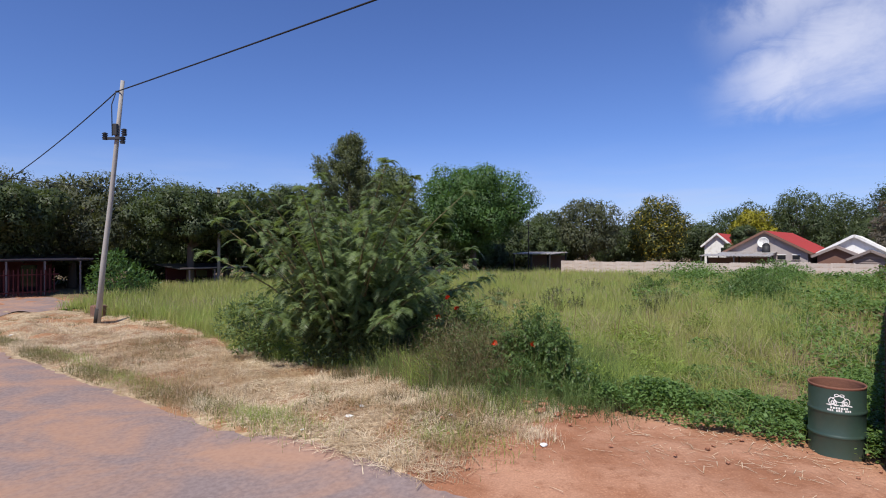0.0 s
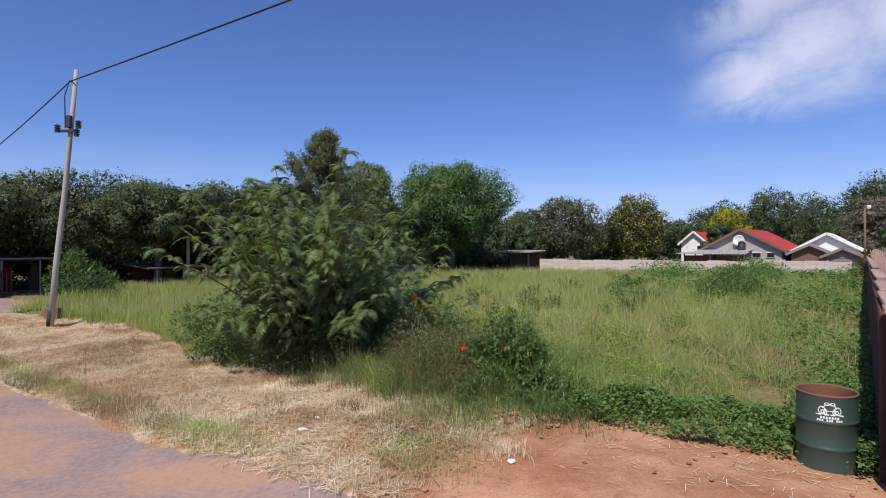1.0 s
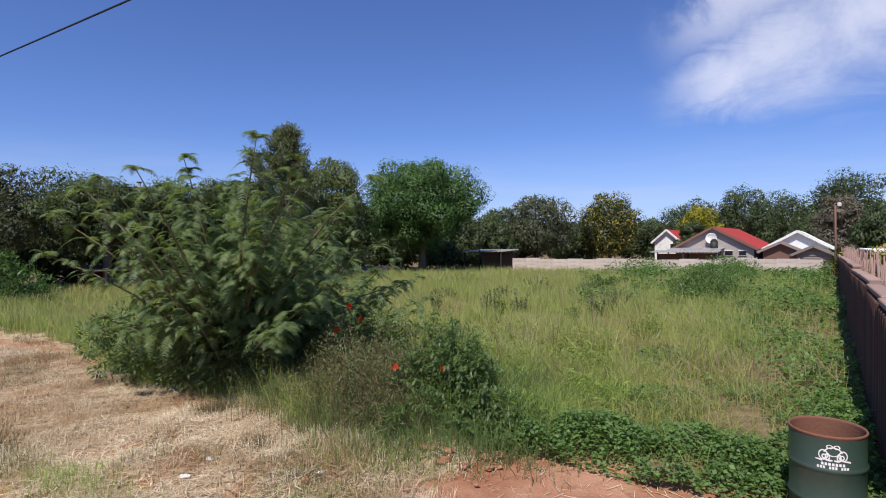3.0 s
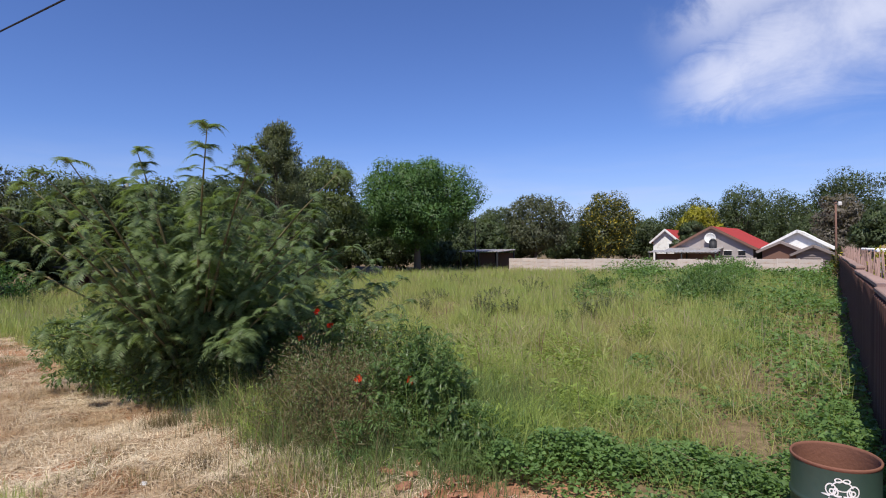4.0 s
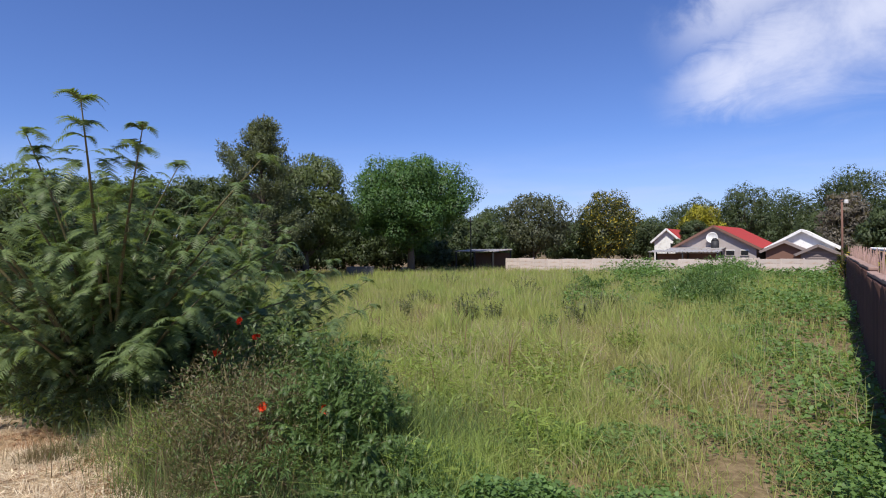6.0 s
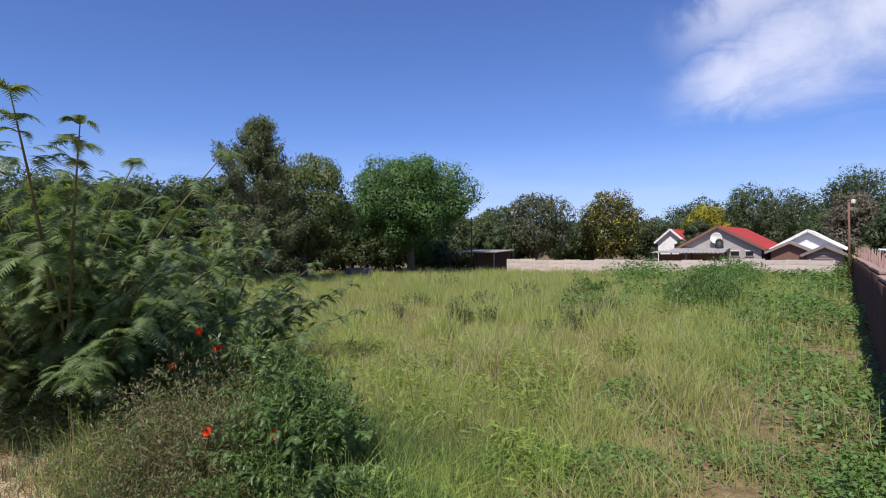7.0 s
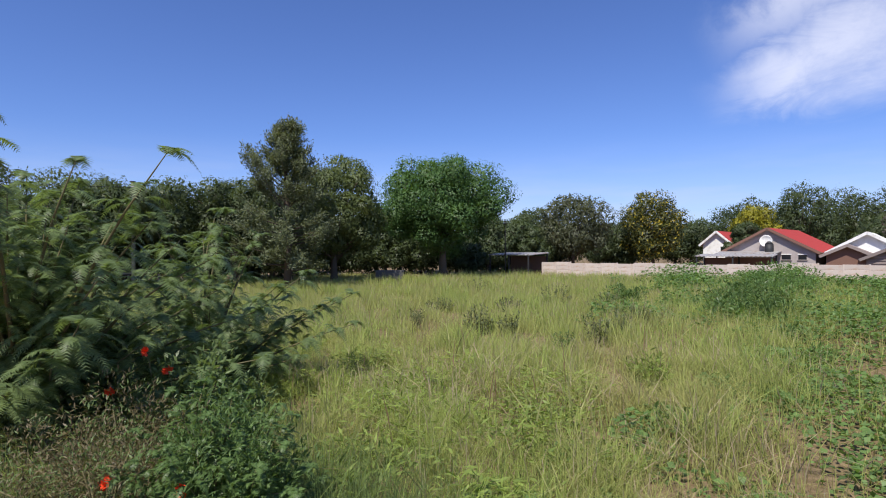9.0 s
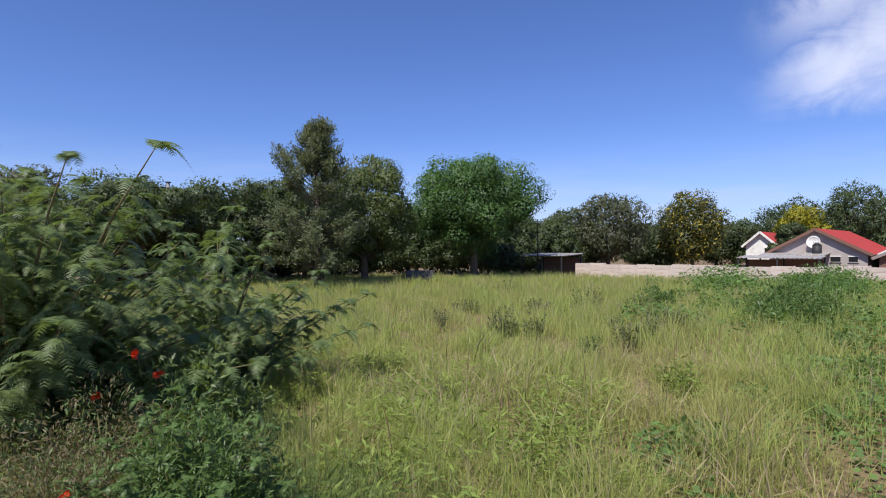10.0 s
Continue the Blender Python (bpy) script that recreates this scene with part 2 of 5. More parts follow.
def build_road_material():
    """Worn grey asphalt under drifts of red sand."""
    m, n = material("asphalt")
    pos = n.node("ShaderNodeNewGeometry").outputs["Position"]
    drift = n.noise(n.stretch(pos, (0.7, 0.9, 1), rot=(0, 0, 0.66)), 0.8, 6, 0.62, 0.5)
    fine, grit = n.noise(pos, 14, 4, 0.6), n.noise(pos, 90, 3, 0.7)
    road = n.mix(n.step(fine, 0.3, 0.7), (0.20, 0.155, 0.15), (0.27, 0.215, 0.205))
    road = n.mix(n.step(grit, 0.6, 0.75, 0, 0.5), road, (0.36, 0.3, 0.28))
    sand = n.mix(fine, (0.37, 0.205, 0.13), (0.45, 0.27, 0.18))
    f = n.step(n.math("ADD", drift, n.math("MULTIPLY", n.math("SUBTRACT", fine, 0.5), 0.12)), 0.36, 0.68, 0.08, 0.85)
    finish(n, n.mix(f, road, sand), 0.9, n.math("ADD", grit, fine), 0.1, 0.008, 0, 0.15)
    return m


EARTH, ROAD = build_ground_material(), build_road_material()
BARK = plain("bark", (0.13, 0.10, 0.075), 0.95, 0.5, 5, 0.8, streak=(3, 3, 0.6))
STEM = plain("green_stem", (0.17, 0.15, 0.07), 0.8, 0.4, 8, 0.4)
LEAF_OLIVE = leaf_material("leaf_olive", (0.062, 0.084, 0.036), (0.122, 0.162, 0.072), translucent=0.4)
LEAF_GREEN = leaf_material("leaf_green", (0.050, 0.104, 0.030), (0.132, 0.240, 0.072), translucent=0.4)
LEAF_DEEP = leaf_material("leaf_deep", (0.056, 0.078, 0.032), (0.108, 0.144, 0.060), translucent=0.4)
LEAF_AIRY = leaf_material("leaf_airy", (0.095, 0.115, 0.058), (0.215, 0.245, 0.130), translucent=0.35)
LEAF_SUNNY = leaf_material("leaf_sunny", (0.080, 0.108, 0.040), (0.180, 0.222, 0.085), translucent=0.4)
LEAF_DUSTY = leaf_material("leaf_dusty", (0.120, 0.105, 0.080), (0.230, 0.200, 0.160), translucent=0.35)
LEAF_GREY = leaf_material("leaf_grey", (0.072, 0.082, 0.046), (0.155, 0.170, 0.095), translucent=0.4)
LEAF_YELLOW = leaf_material("leaf_yellow", (0.16, 0.17, 0.02), (0.46, 0.40, 0.03))
LEAF_MIXED = leaf_material("leaf_mixed", (0.053, 0.064, 0.019), (0.124, 0.139, 0.046), (0.45, 0.36, 0.05), spots=0.16, translucent=0.4)
LEAF_FROND = leaf_material("leaf_frond", (0.095, 0.138, 0.055), (0.255, 0.340, 0.140), rough=0.42, translucent=0.45)
LEAF_BUSH = leaf_material("leaf_bush", (0.058, 0.104, 0.030), (0.195, 0.300, 0.095), rough=0.42, translucent=0.4)
LEAF_SAGE = leaf_material("leaf_sage", (0.085, 0.105, 0.045), (0.200, 0.225, 0.110), translucent=0.35)
LEAF_WEED = leaf_material("leaf_weed", (0.085, 0.150, 0.042), (0.225, 0.360, 0.110), rough=0.5, translucent=0.4)
LEAF_BROWN = leaf_material("leaf_brown", (0.095, 0.075, 0.038), (0.225, 0.185, 0.092), (0.13, 0.19, 0.06), spots=0.35)
LEAF_MEADOW = leaf_material("leaf_meadow", (0.150, 0.205, 0.045), (0.370, 0.470, 0.115), translucent=0.4)
PETAL = leaf_material("red_petal", (0.75, 0.05, 0.015), (0.85, 0.10, 0.03), translucent=0.2)
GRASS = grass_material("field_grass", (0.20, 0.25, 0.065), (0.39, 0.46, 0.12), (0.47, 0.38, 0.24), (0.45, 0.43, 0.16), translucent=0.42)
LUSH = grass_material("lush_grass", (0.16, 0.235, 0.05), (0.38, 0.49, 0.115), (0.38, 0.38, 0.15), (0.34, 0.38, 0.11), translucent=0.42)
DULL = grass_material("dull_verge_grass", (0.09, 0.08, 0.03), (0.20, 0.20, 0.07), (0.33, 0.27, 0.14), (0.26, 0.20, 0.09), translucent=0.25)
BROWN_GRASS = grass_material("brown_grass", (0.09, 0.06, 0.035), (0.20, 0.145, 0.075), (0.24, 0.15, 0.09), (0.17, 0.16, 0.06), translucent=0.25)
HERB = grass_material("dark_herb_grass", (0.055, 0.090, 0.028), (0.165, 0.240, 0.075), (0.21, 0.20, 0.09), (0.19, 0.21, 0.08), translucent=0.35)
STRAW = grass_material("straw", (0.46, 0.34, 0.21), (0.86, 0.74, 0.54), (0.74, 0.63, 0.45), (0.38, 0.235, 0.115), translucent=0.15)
CONCRETE = plain("precast_concrete", (0.58, 0.49, 0.43), 0.9, 0.2, 5, 0.4, dirt=(0.45, 0.28, 0.18))
WALL_BROWN = plain("stained_brown_concrete", (0.115, 0.058, 0.046), 0.9, 0.4, 4, 0.6, dirt=(0.06, 0.042, 0.038), dirt_scale=2.5, streak=(1, 1, 0.15))
COPING = plain("pink_coping", (0.38, 0.25, 0.20), 0.9, 0.3, 5, 0.5, dirt=(0.25, 0.15, 0.12))
POLE_WOOD = plain("weathered_pole_wood", (0.33, 0.31, 0.285), 0.85, 0.65, 3, 0.6, streak=(8, 8, 0.4))
TAR = plain("tarred_wood", (0.05, 0.045, 0.04), 0.9, 0.4, 5, 0.5)
IRON = plain("dark_iron", (0.05, 0.05, 0.052), 0.6, 0.3, 6, 0.2, 0.3)
CABLE = plain("black_cable", (0.02, 0.02, 0.022), 0.6, 0.2, 6, 0.1)
WHITE = plain("white_paint", (0.80, 0.79, 0.76), 0.6, 0.08, 3, 0.1, dirt=(0.55, 0.50, 0.45))
PLASTER = plain("grey_plaster", (0.42, 0.37, 0.35), 0.9, 0.15, 3, 0.3, dirt=(0.33, 0.28, 0.26))
BRICK_BROWN = plain("brown_brick", (0.21, 0.115, 0.085), 0.9, 0.3, 8, 0.4)
ROOF_RED = plain("red_roof_paint", (0.36, 0.045, 0.04), 0.6, 0.25, 3, 0.3, dirt=(0.27, 0.05, 0.045))
GREY_WOOD = plain("weathered_boards", (0.27, 0.22, 0.20), 0.9, 0.35, 4, 0.5, streak=(0.4, 1, 4))
PINK_BRICK = plain("pink_face_brick", (0.42, 0.24, 0.20), 0.9, 0.3, 6, 0.4)
STAKE = plain("greyish_pink_stakes", (0.33, 0.21, 0.175), 0.9, 0.35, 5, 0.5, streak=(4, 4, 0.6))
GLASS_DARK = plain("dark_window_glass", (0.02, 0.022, 0.025), 0.08, 0.1, 2, 0.0, spec=0.5)
SHEET_GREY = plain("weathered_sheet_metal", (0.42, 0.40, 0.38), 0.55, 0.2, 3, 0.2, 0.3, dirt=(0.3, 0.2, 0.14))
DARK_RED = plain("dark_red_steel", (0.10, 0.022, 0.022), 0.7, 0.3, 5, 0.2)
DRUM_GREEN = plain("dark_green_drum_paint", (0.036, 0.066, 0.050), 0.42, 0.3, 3, 0.15, dirt=(0.06, 0.066, 0.05), spec=0.5)
RUST = plain("rust", (0.22, 0.098, 0.064), 0.9, 0.4, 6, 0.5, dirt=(0.15, 0.068, 0.045))
PAPER = plain("white_litter", (0.78, 0.77, 0.74), 0.8, 0.1, 6, 0.2)
CLOD = plain("red_clod", (0.42, 0.20, 0.12), 0.95, 0.4, 12, 0.8)
THATCH = plain("thatch", (0.42, 0.27, 0.13), 0.95, 0.4, 10, 0.8)
# grey concrete, its colour darkened to carry the tree shade on the block
SHADED_CONCRETE = plain("shaded_concrete", (0.15, 0.14, 0.13), 0.9, 0.3, 4, 0.4)
CARD = plain("brown_litter", (0.20, 0.12, 0.10), 0.8, 0.3, 6, 0.3)


# ---- ground and road ----
def build_ground():
    """One sheet, fine near the camera's way and coarse out to the horizon."""
    def axis(lo, hi, fine, far):
        mid = np.arange(lo, hi, fine)
        out = []
        s, p = fine, hi
        while p < far:
            out.append(p)
            s *= 1.25
            p += s
        out.append(far)
        left = []
        s, p = fine, lo
        while p > -far:
            s *= 1.25
            p -= s
            left.append(p)
        return np.concatenate([np.array(left[::-1]), mid, np.array(out)])
    ga, gb = axis(-1, 13, 0.13, 2500), axis(-27, 3, 0.16, 2500)
    A, B = np.meshgrid(ga, gb, indexing="ij")
    X, Y = A * AX.x + B * BX.x, A * AX.y + B * BX.y
    Z = height(X, Y)
    na, nb = A.shape
    v = np.stack([X, Y, Z], -1).reshape(-1, 3)
    i = np.arange(na * nb).reshape(na, nb)
    f = np.stack([i[:-1, :-1], i[:-1, 1:], i[1:, 1:], i[1:, :-1]], -1).reshape(-1, 4)[:, ::-1]
    me = bpy.data.meshes.new("ground")
    me.vertices.add(len(v))
    me.vertices.foreach_set("co", v.astype(np.float32).ravel())
    me.loops.add(f.size)
    me.loops.foreach_set("vertex_index", f.astype(np.int32).ravel())
    me.polygons.add(len(f))
    me.polygons.foreach_set("loop_start", np.arange(0, f.size, 4, dtype=np.int32))
    me.update(calc_edges=True)
    w1 = 0.5 * wave(X, Y, 1.3, 11)
    red = (1 - sm(A + w1 * 0.5, 8.5, 9.2)) * sm(B + w1 * 0.6, -4.6, -4.0)
    red = np.maximum(red, (1 - sm(A, 10, 13)) * (1 - sm(B, -34, -29)))
    straw = sm(A, 4.4, 4.7) * (1 - sm(A + w1 * 0.6 - edge(B), -0.2, 0.5)) * (1 - sm(B + w1 * 0.6, -4.6, -3.9)) * sm(B, -36, -30)
    verge = (1 - sm(A, 4.4, 4.7))
    red = np.maximum(red, verge)
    col = np.stack([red, straw, 0 * red, 0 * red + 1], -1).reshape(-1, 4)
    at = me.attributes.new("zone", "FLOAT_COLOR", "POINT")
    at.data.foreach_set("color", col.astype(np.float32).ravel())
    ob = mesh_object("ground", me, EARTH, smooth=True)
    tagged(ob, "red earth with straw litter and green field soil", "ground", kind="structure")
    # road strip, ragged along its sandy edge
    ra, rb = np.linspace(-3.4, 4.7, 22), np.arange(-120, 60, 0.3)
    A, B = np.meshgrid(ra, rb, indexing="ij")
    ragged = 0.14 * wave(B, 0 * B, 1.9, 21) + 0.07 * wave(B, 0 * B, 7.0, 22) + 0.35 * sm(B, -9, -4)
    A = A + ragged * sm(A, 3.4, 4.7)
    X, Y = A * AX.x + B * BX.x, A * AX.y + B * BX.y
    Z = height(X, Y) + 0.018 - 0.03 * sm(A, 4.5, 4.8)
    na, nb = A.shape
    i = np.arange(na * nb).reshape(na, nb)
    f = np.stack([i[:-1, :-1], i[:-1, 1:], i[1:, 1:], i[1:, :-1]], -1).reshape(-1, 4)[:, ::-1]
    me = bpy.data.meshes.new("road")
    me.vertices.add(na * nb)
    me.vertices.foreach_set("co", np.stack([X, Y, Z], -1).astype(np.float32).ravel())
    me.loops.add(f.size)
    me.loops.foreach_set("vertex_index", f.astype(np.int32).ravel())
    me.polygons.add(len(f))
    me.polygons.foreach_set("loop_start", np.arange(0, f.size, 4, dtype=np.int32))
    me.update(calc_edges=True)
    tagged(mesh_object("road", me, ROAD, smooth=True), "worn grey asphalt road drifted with red sand", "road", kind="structure")


build_ground()


def side_street():
    """Sandy street that crosses beyond the pole."""
    ra, rb = np.linspace(4.3, 11.2, 30), np.linspace(-37.6, -28.5, 24)
    A, B = np.meshgrid(ra, rb, indexing="ij")
    B = B + 0.4 * wave(A, 0 * A, 0.9, 24) * sm(B, -31, -29)
    X, Y = A * AX.x + B * BX.x, A * AX.y + B * BX.y
    Z = height(X, Y) + 0.03
    na, nb = A.shape
    f = [(i * nb + j, (i + 1) * nb + j, (i + 1) * nb + j + 1, i * nb + j + 1) for i in range(na - 1) for j in range(nb - 1)]
    ob = geo("road_side", np.stack([X, Y, Z], -1).reshape(-1, 3), f, ROAD, smooth=True)
    tagged(ob, "sandy pinkish side street before the steel fence", "road", kind="structure")


side_street()


# ---- plants ----
def ball(r, n, shell=0.5):
    """Points in a unit ball, more of them towards its skin."""
    d = unit(r.normal(size=(n, 3)))
    return d * r.uniform(0, 1, (n, 1)) ** (1 / 3 * shell), d


def tree(x, y, top, spread, leaf, label, low=0.25, clumps=26, leaves=9000, size=0.26, seed=1, trunk=0.22, droop=0.1,
         lean=(0, 0), name="tree", group="trees round the plot", rough=0.42, slim=0.62, bark=None):
    """Trunk, limbs to every clump, and a crown of single leaves with gaps between the clumps."""
    r = np.random.default_rng(seed)
    z0 = float(height(x, y))
    h = top - z0
    root = thing(name, Matrix.Translation((x, y, z0)), label, "tree" if name == "tree" else "shrub", group)
    lo = h * low
    c = np.array([lean[0], lean[1], (lo + h) / 2])
    rad = np.array([spread, spread, (h - lo) / 2])
    k = np.arange(clumps) + 0.5
    phi, cz = k * 2.39996, 1 - 2 * k / clumps
    dirs = np.stack([np.sqrt(1 - cz ** 2) * np.cos(phi), np.sqrt(1 - cz ** 2) * np.sin(phi), cz], -1)
    cen = c + dirs * rad * r.uniform(0.45, 0.86, (clumps, 1)) + r.normal(0, 0.07, (clumps, 3)) * rad
    cr = rough * min(spread, (h - lo) / 2 * 1.2) * r.uniform(0.65, 1.25, clumps)
    cen[:, 2] = np.minimum(cen[:, 2], h - cr * 0.75)
    fork = Vector((lean[0] * 0.4, lean[1] * 0.4, lo * 0.8 + 0.1 * h))
    tv, tf = tube([(0, 0, -0.15), (lean[0] * 0.1, lean[1] * 0.1, fork.z * 0.4), fork, fork.lerp(Vector((*c[:2], h * 0.8)), 0.6)],
                  [trunk * 1.3, trunk, trunk * 0.8, trunk * 0.35], 8)
    bk = bark or BARK
    geo("trunk", tv, tf, bk, root, smooth=True)
    for q in cen:
        e = Vector(q)
        s = fork.lerp(Vector((*c[:2], h * 0.7)), r.uniform(0, 0.5))
        m = s.lerp(e, 0.5) + Vector((r.normal(0, 0.1), r.normal(0, 0.1), 0.1)) * spread * 0.3
        lv, lf = tube([s, m, e], [trunk * 0.4, trunk * 0.22, trunk * 0.07], 4)
        geo("limb", lv, lf, bk, root, smooth=True)
    share = (cr ** 2 / np.sum(cr ** 2) * leaves).astype(int) + 8
    P, D, O = [], [], []
    for q, rc, m in zip(cen, cr, share):
        b, d = ball(r, m, 0.42)
        lump = 1 + 0.28 * np.sin(d[:, 0] * 5 + q[0] * 3) * np.sin(d[:, 1] * 5 + q[1] * 3) * np.sin(d[:, 2] * 4 + q[2])
        pts = q + b * rc * lump[:, None] * np.array([1, 1, 0.78])
        P.append(pts)
        O.append(d)
        lay = r.normal(0, 0.8, (m, 3)) + np.array([0, 0, -droop * 4])
        lay -= d * (np.sum(lay * d, 1, keepdims=True) * 0.75)
        D.append(unit(lay + d * 0.12))
    P, D, O = np.concatenate(P), np.concatenate(D), np.concatenate(O)
    up = unit(O * 1.0 + r.normal(0, 0.30, O.shape) + np.array([0, 0, 0.35]))
    ln = size * r.uniform(0.6, 1.4, len(P))
    # broad shaded sprays fill the heart of the crown
    k = max(len(P) // 6, 1)
    pick = r.integers(0, clumps, k)
    bb, dd = ball(r, k, 1.0)
    P = np.concatenate([P, cen[pick] + bb * (cr[pick] * 0.6)[:, None]])
    D, up = np.concatenate([D, dd]), np.concatenate([up, unit(r.normal(0, 0.6, (k, 3)) + dd)])
    ln = np.concatenate([ln, np.full(k, size * 1.9)])
    O = np.concatenate([O, dd])
    lean_n = unit(up * 0.45 + O * 0.7 + np.array([0, 0, 0.3]))
    faces = leaf_tris(P, D, up, ln, ln * slim)
    flat = np.cross(faces[:, 1] - faces[:, 0], faces[:, 2] - faces[:, 0])
    turned = np.sum(flat * lean_n, 1) < 0
    faces[turned] = faces[turned][:, ::-1]
    quads("crown", faces, leaf, root, normals=lean_n)
    return root


def airy_tree(x, y, top, label, seed=5):
    """A tall open tree: one leader, many upswept branches, small leaves along fine twigs with sky between."""
    r = np.random.default_rng(seed)
    z0 = float(height(x, y))
    h = top - z0
    root = thing("tree", Matrix.Translation((x, y, z0)), label, "tree", "trees round the plot")
    tv, tf = tube([(0, 0, -0.15), (0.1, 0, h * 0.3), (-0.05, 0, h * 0.65), (0.1, 0, h * 0.97)], [0.26, 0.2, 0.12, 0.02], 9)
    geo("trunk", tv, tf, BARK, root, smooth=True)
    P, D, O = [], [], []
    for k in range(88):
        f = 0.12 + 0.84 * (k + r.uniform(0, 1)) / 88
        g = k * 2.39996 + r.normal(0, 0.25)
        out = (3.6 * (1.04 - f) ** 0.68 if f > 0.42 else 2.7 + 0.25 * math.sin(k)) * (r.uniform(0.5, 1.45) if f < 0.66 else r.uniform(0.4, 0.95))
        rise = out * r.uniform(0.45, 1.0) * (1.1 if f > 0.45 else 0.35)
        s = np.array([0.0, 0.0, f * h * 0.90])
        e = s + np.array([math.cos(g) * out, math.sin(g) * out, min(rise, h * 1.0 - s[2])])
        m = (s + e) / 2 + np.array([math.cos(g), math.sin(g), -0.6]) * out * 0.14
        ts = np.linspace(0, 1, 5)[:, None]
        lv, lf = tube((1 - ts) ** 2 * s + 2 * ts * (1 - ts) * m + ts ** 2 * e, np.linspace(0.07 * (1.2 - f), 0.012, 5), 4)
        geo("limb", lv, lf, BARK, root, smooth=True)
        for j in range(13):
            t = 0.28 + 0.72 * (j + r.uniform(0, 1)) / 13
            q = (1 - t) ** 2 * s + 2 * t * (1 - t) * m + t * t * e
            ax = unit(e - s + r.normal(0, 0.55, 3) * np.linalg.norm(e - s) + np.array([0, 0, 0.5]))
            n = 44
            u = r.uniform(0, 1, (n, 1))
            P.append(q + ax * u * 0.75 + r.normal(0, 0.13, (n, 3)))
            D.append(unit(ax + r.normal(0, 0.6, (n, 3))))
            O.append(np.tile(unit(q - s + np.array([0, 0, 0.3])), (n, 1)))
    P, D, O = np.concatenate(P), np.concatenate(D), np.concatenate(O)
    up = unit(O + r.normal(0, 0.5, P.shape) + np.array([0, 0, 0.5]))
    ln = r.uniform(0.10, 0.21, len(P))
    quads("crown", leaf_tris(P, D, up, ln, ln * 0.5), LEAF_AIRY, root)
    return root


def upright_weed(x, y, w, h, leaf, label, seed, stems=26, size=0.10):
    """A field weed: thin stems fanning up from one foot, narrow leaves along them."""
    r = np.random.default_rng(seed)
    z0 = float(height(x, y))
    root = thing("weed", Matrix.Translation((x, y, z0)), label, "weed", "weeds in the field")
    P, D = [], []
    for k in range(stems):
        g, q = k * 2.4, math.sqrt((k + 0.5) / stems)
        s = np.array([math.cos(g) * q * w * 0.5, math.sin(g) * q * w * 0.5, -0.03])
        e = np.array([math.cos(g) * q * w, math.sin(g) * q * w, h * (1.0 - 0.35 * q * q) * r.uniform(0.6, 1.1)])
        sv, sf = tube([s, (s + e) / 2 + r.normal(0, 0.03, 3), e], [0.009, 0.006, 0.003], 3)
        geo("stem", sv, sf, STEM, root, smooth=True)
        n = 30
        u = r.uniform(0.2, 1.0, (n, 1))
        P.append(s + (e - s) * u)
        D.append(unit(r.normal(0, 1, (n, 3)) * np.array([1, 1, 0.3]) + np.array([0, 0, 0.75])))
    P, D = np.concatenate(P), np.concatenate(D)
    ln = size * r.uniform(0.6, 1.5, len(P))
    quads("foliage", leaf_quads(P, D, unit(r.normal(0, 0.5, P.shape) + np.array([0, 0, 1.0])), ln, ln * 0.24), leaf, root)
    return root


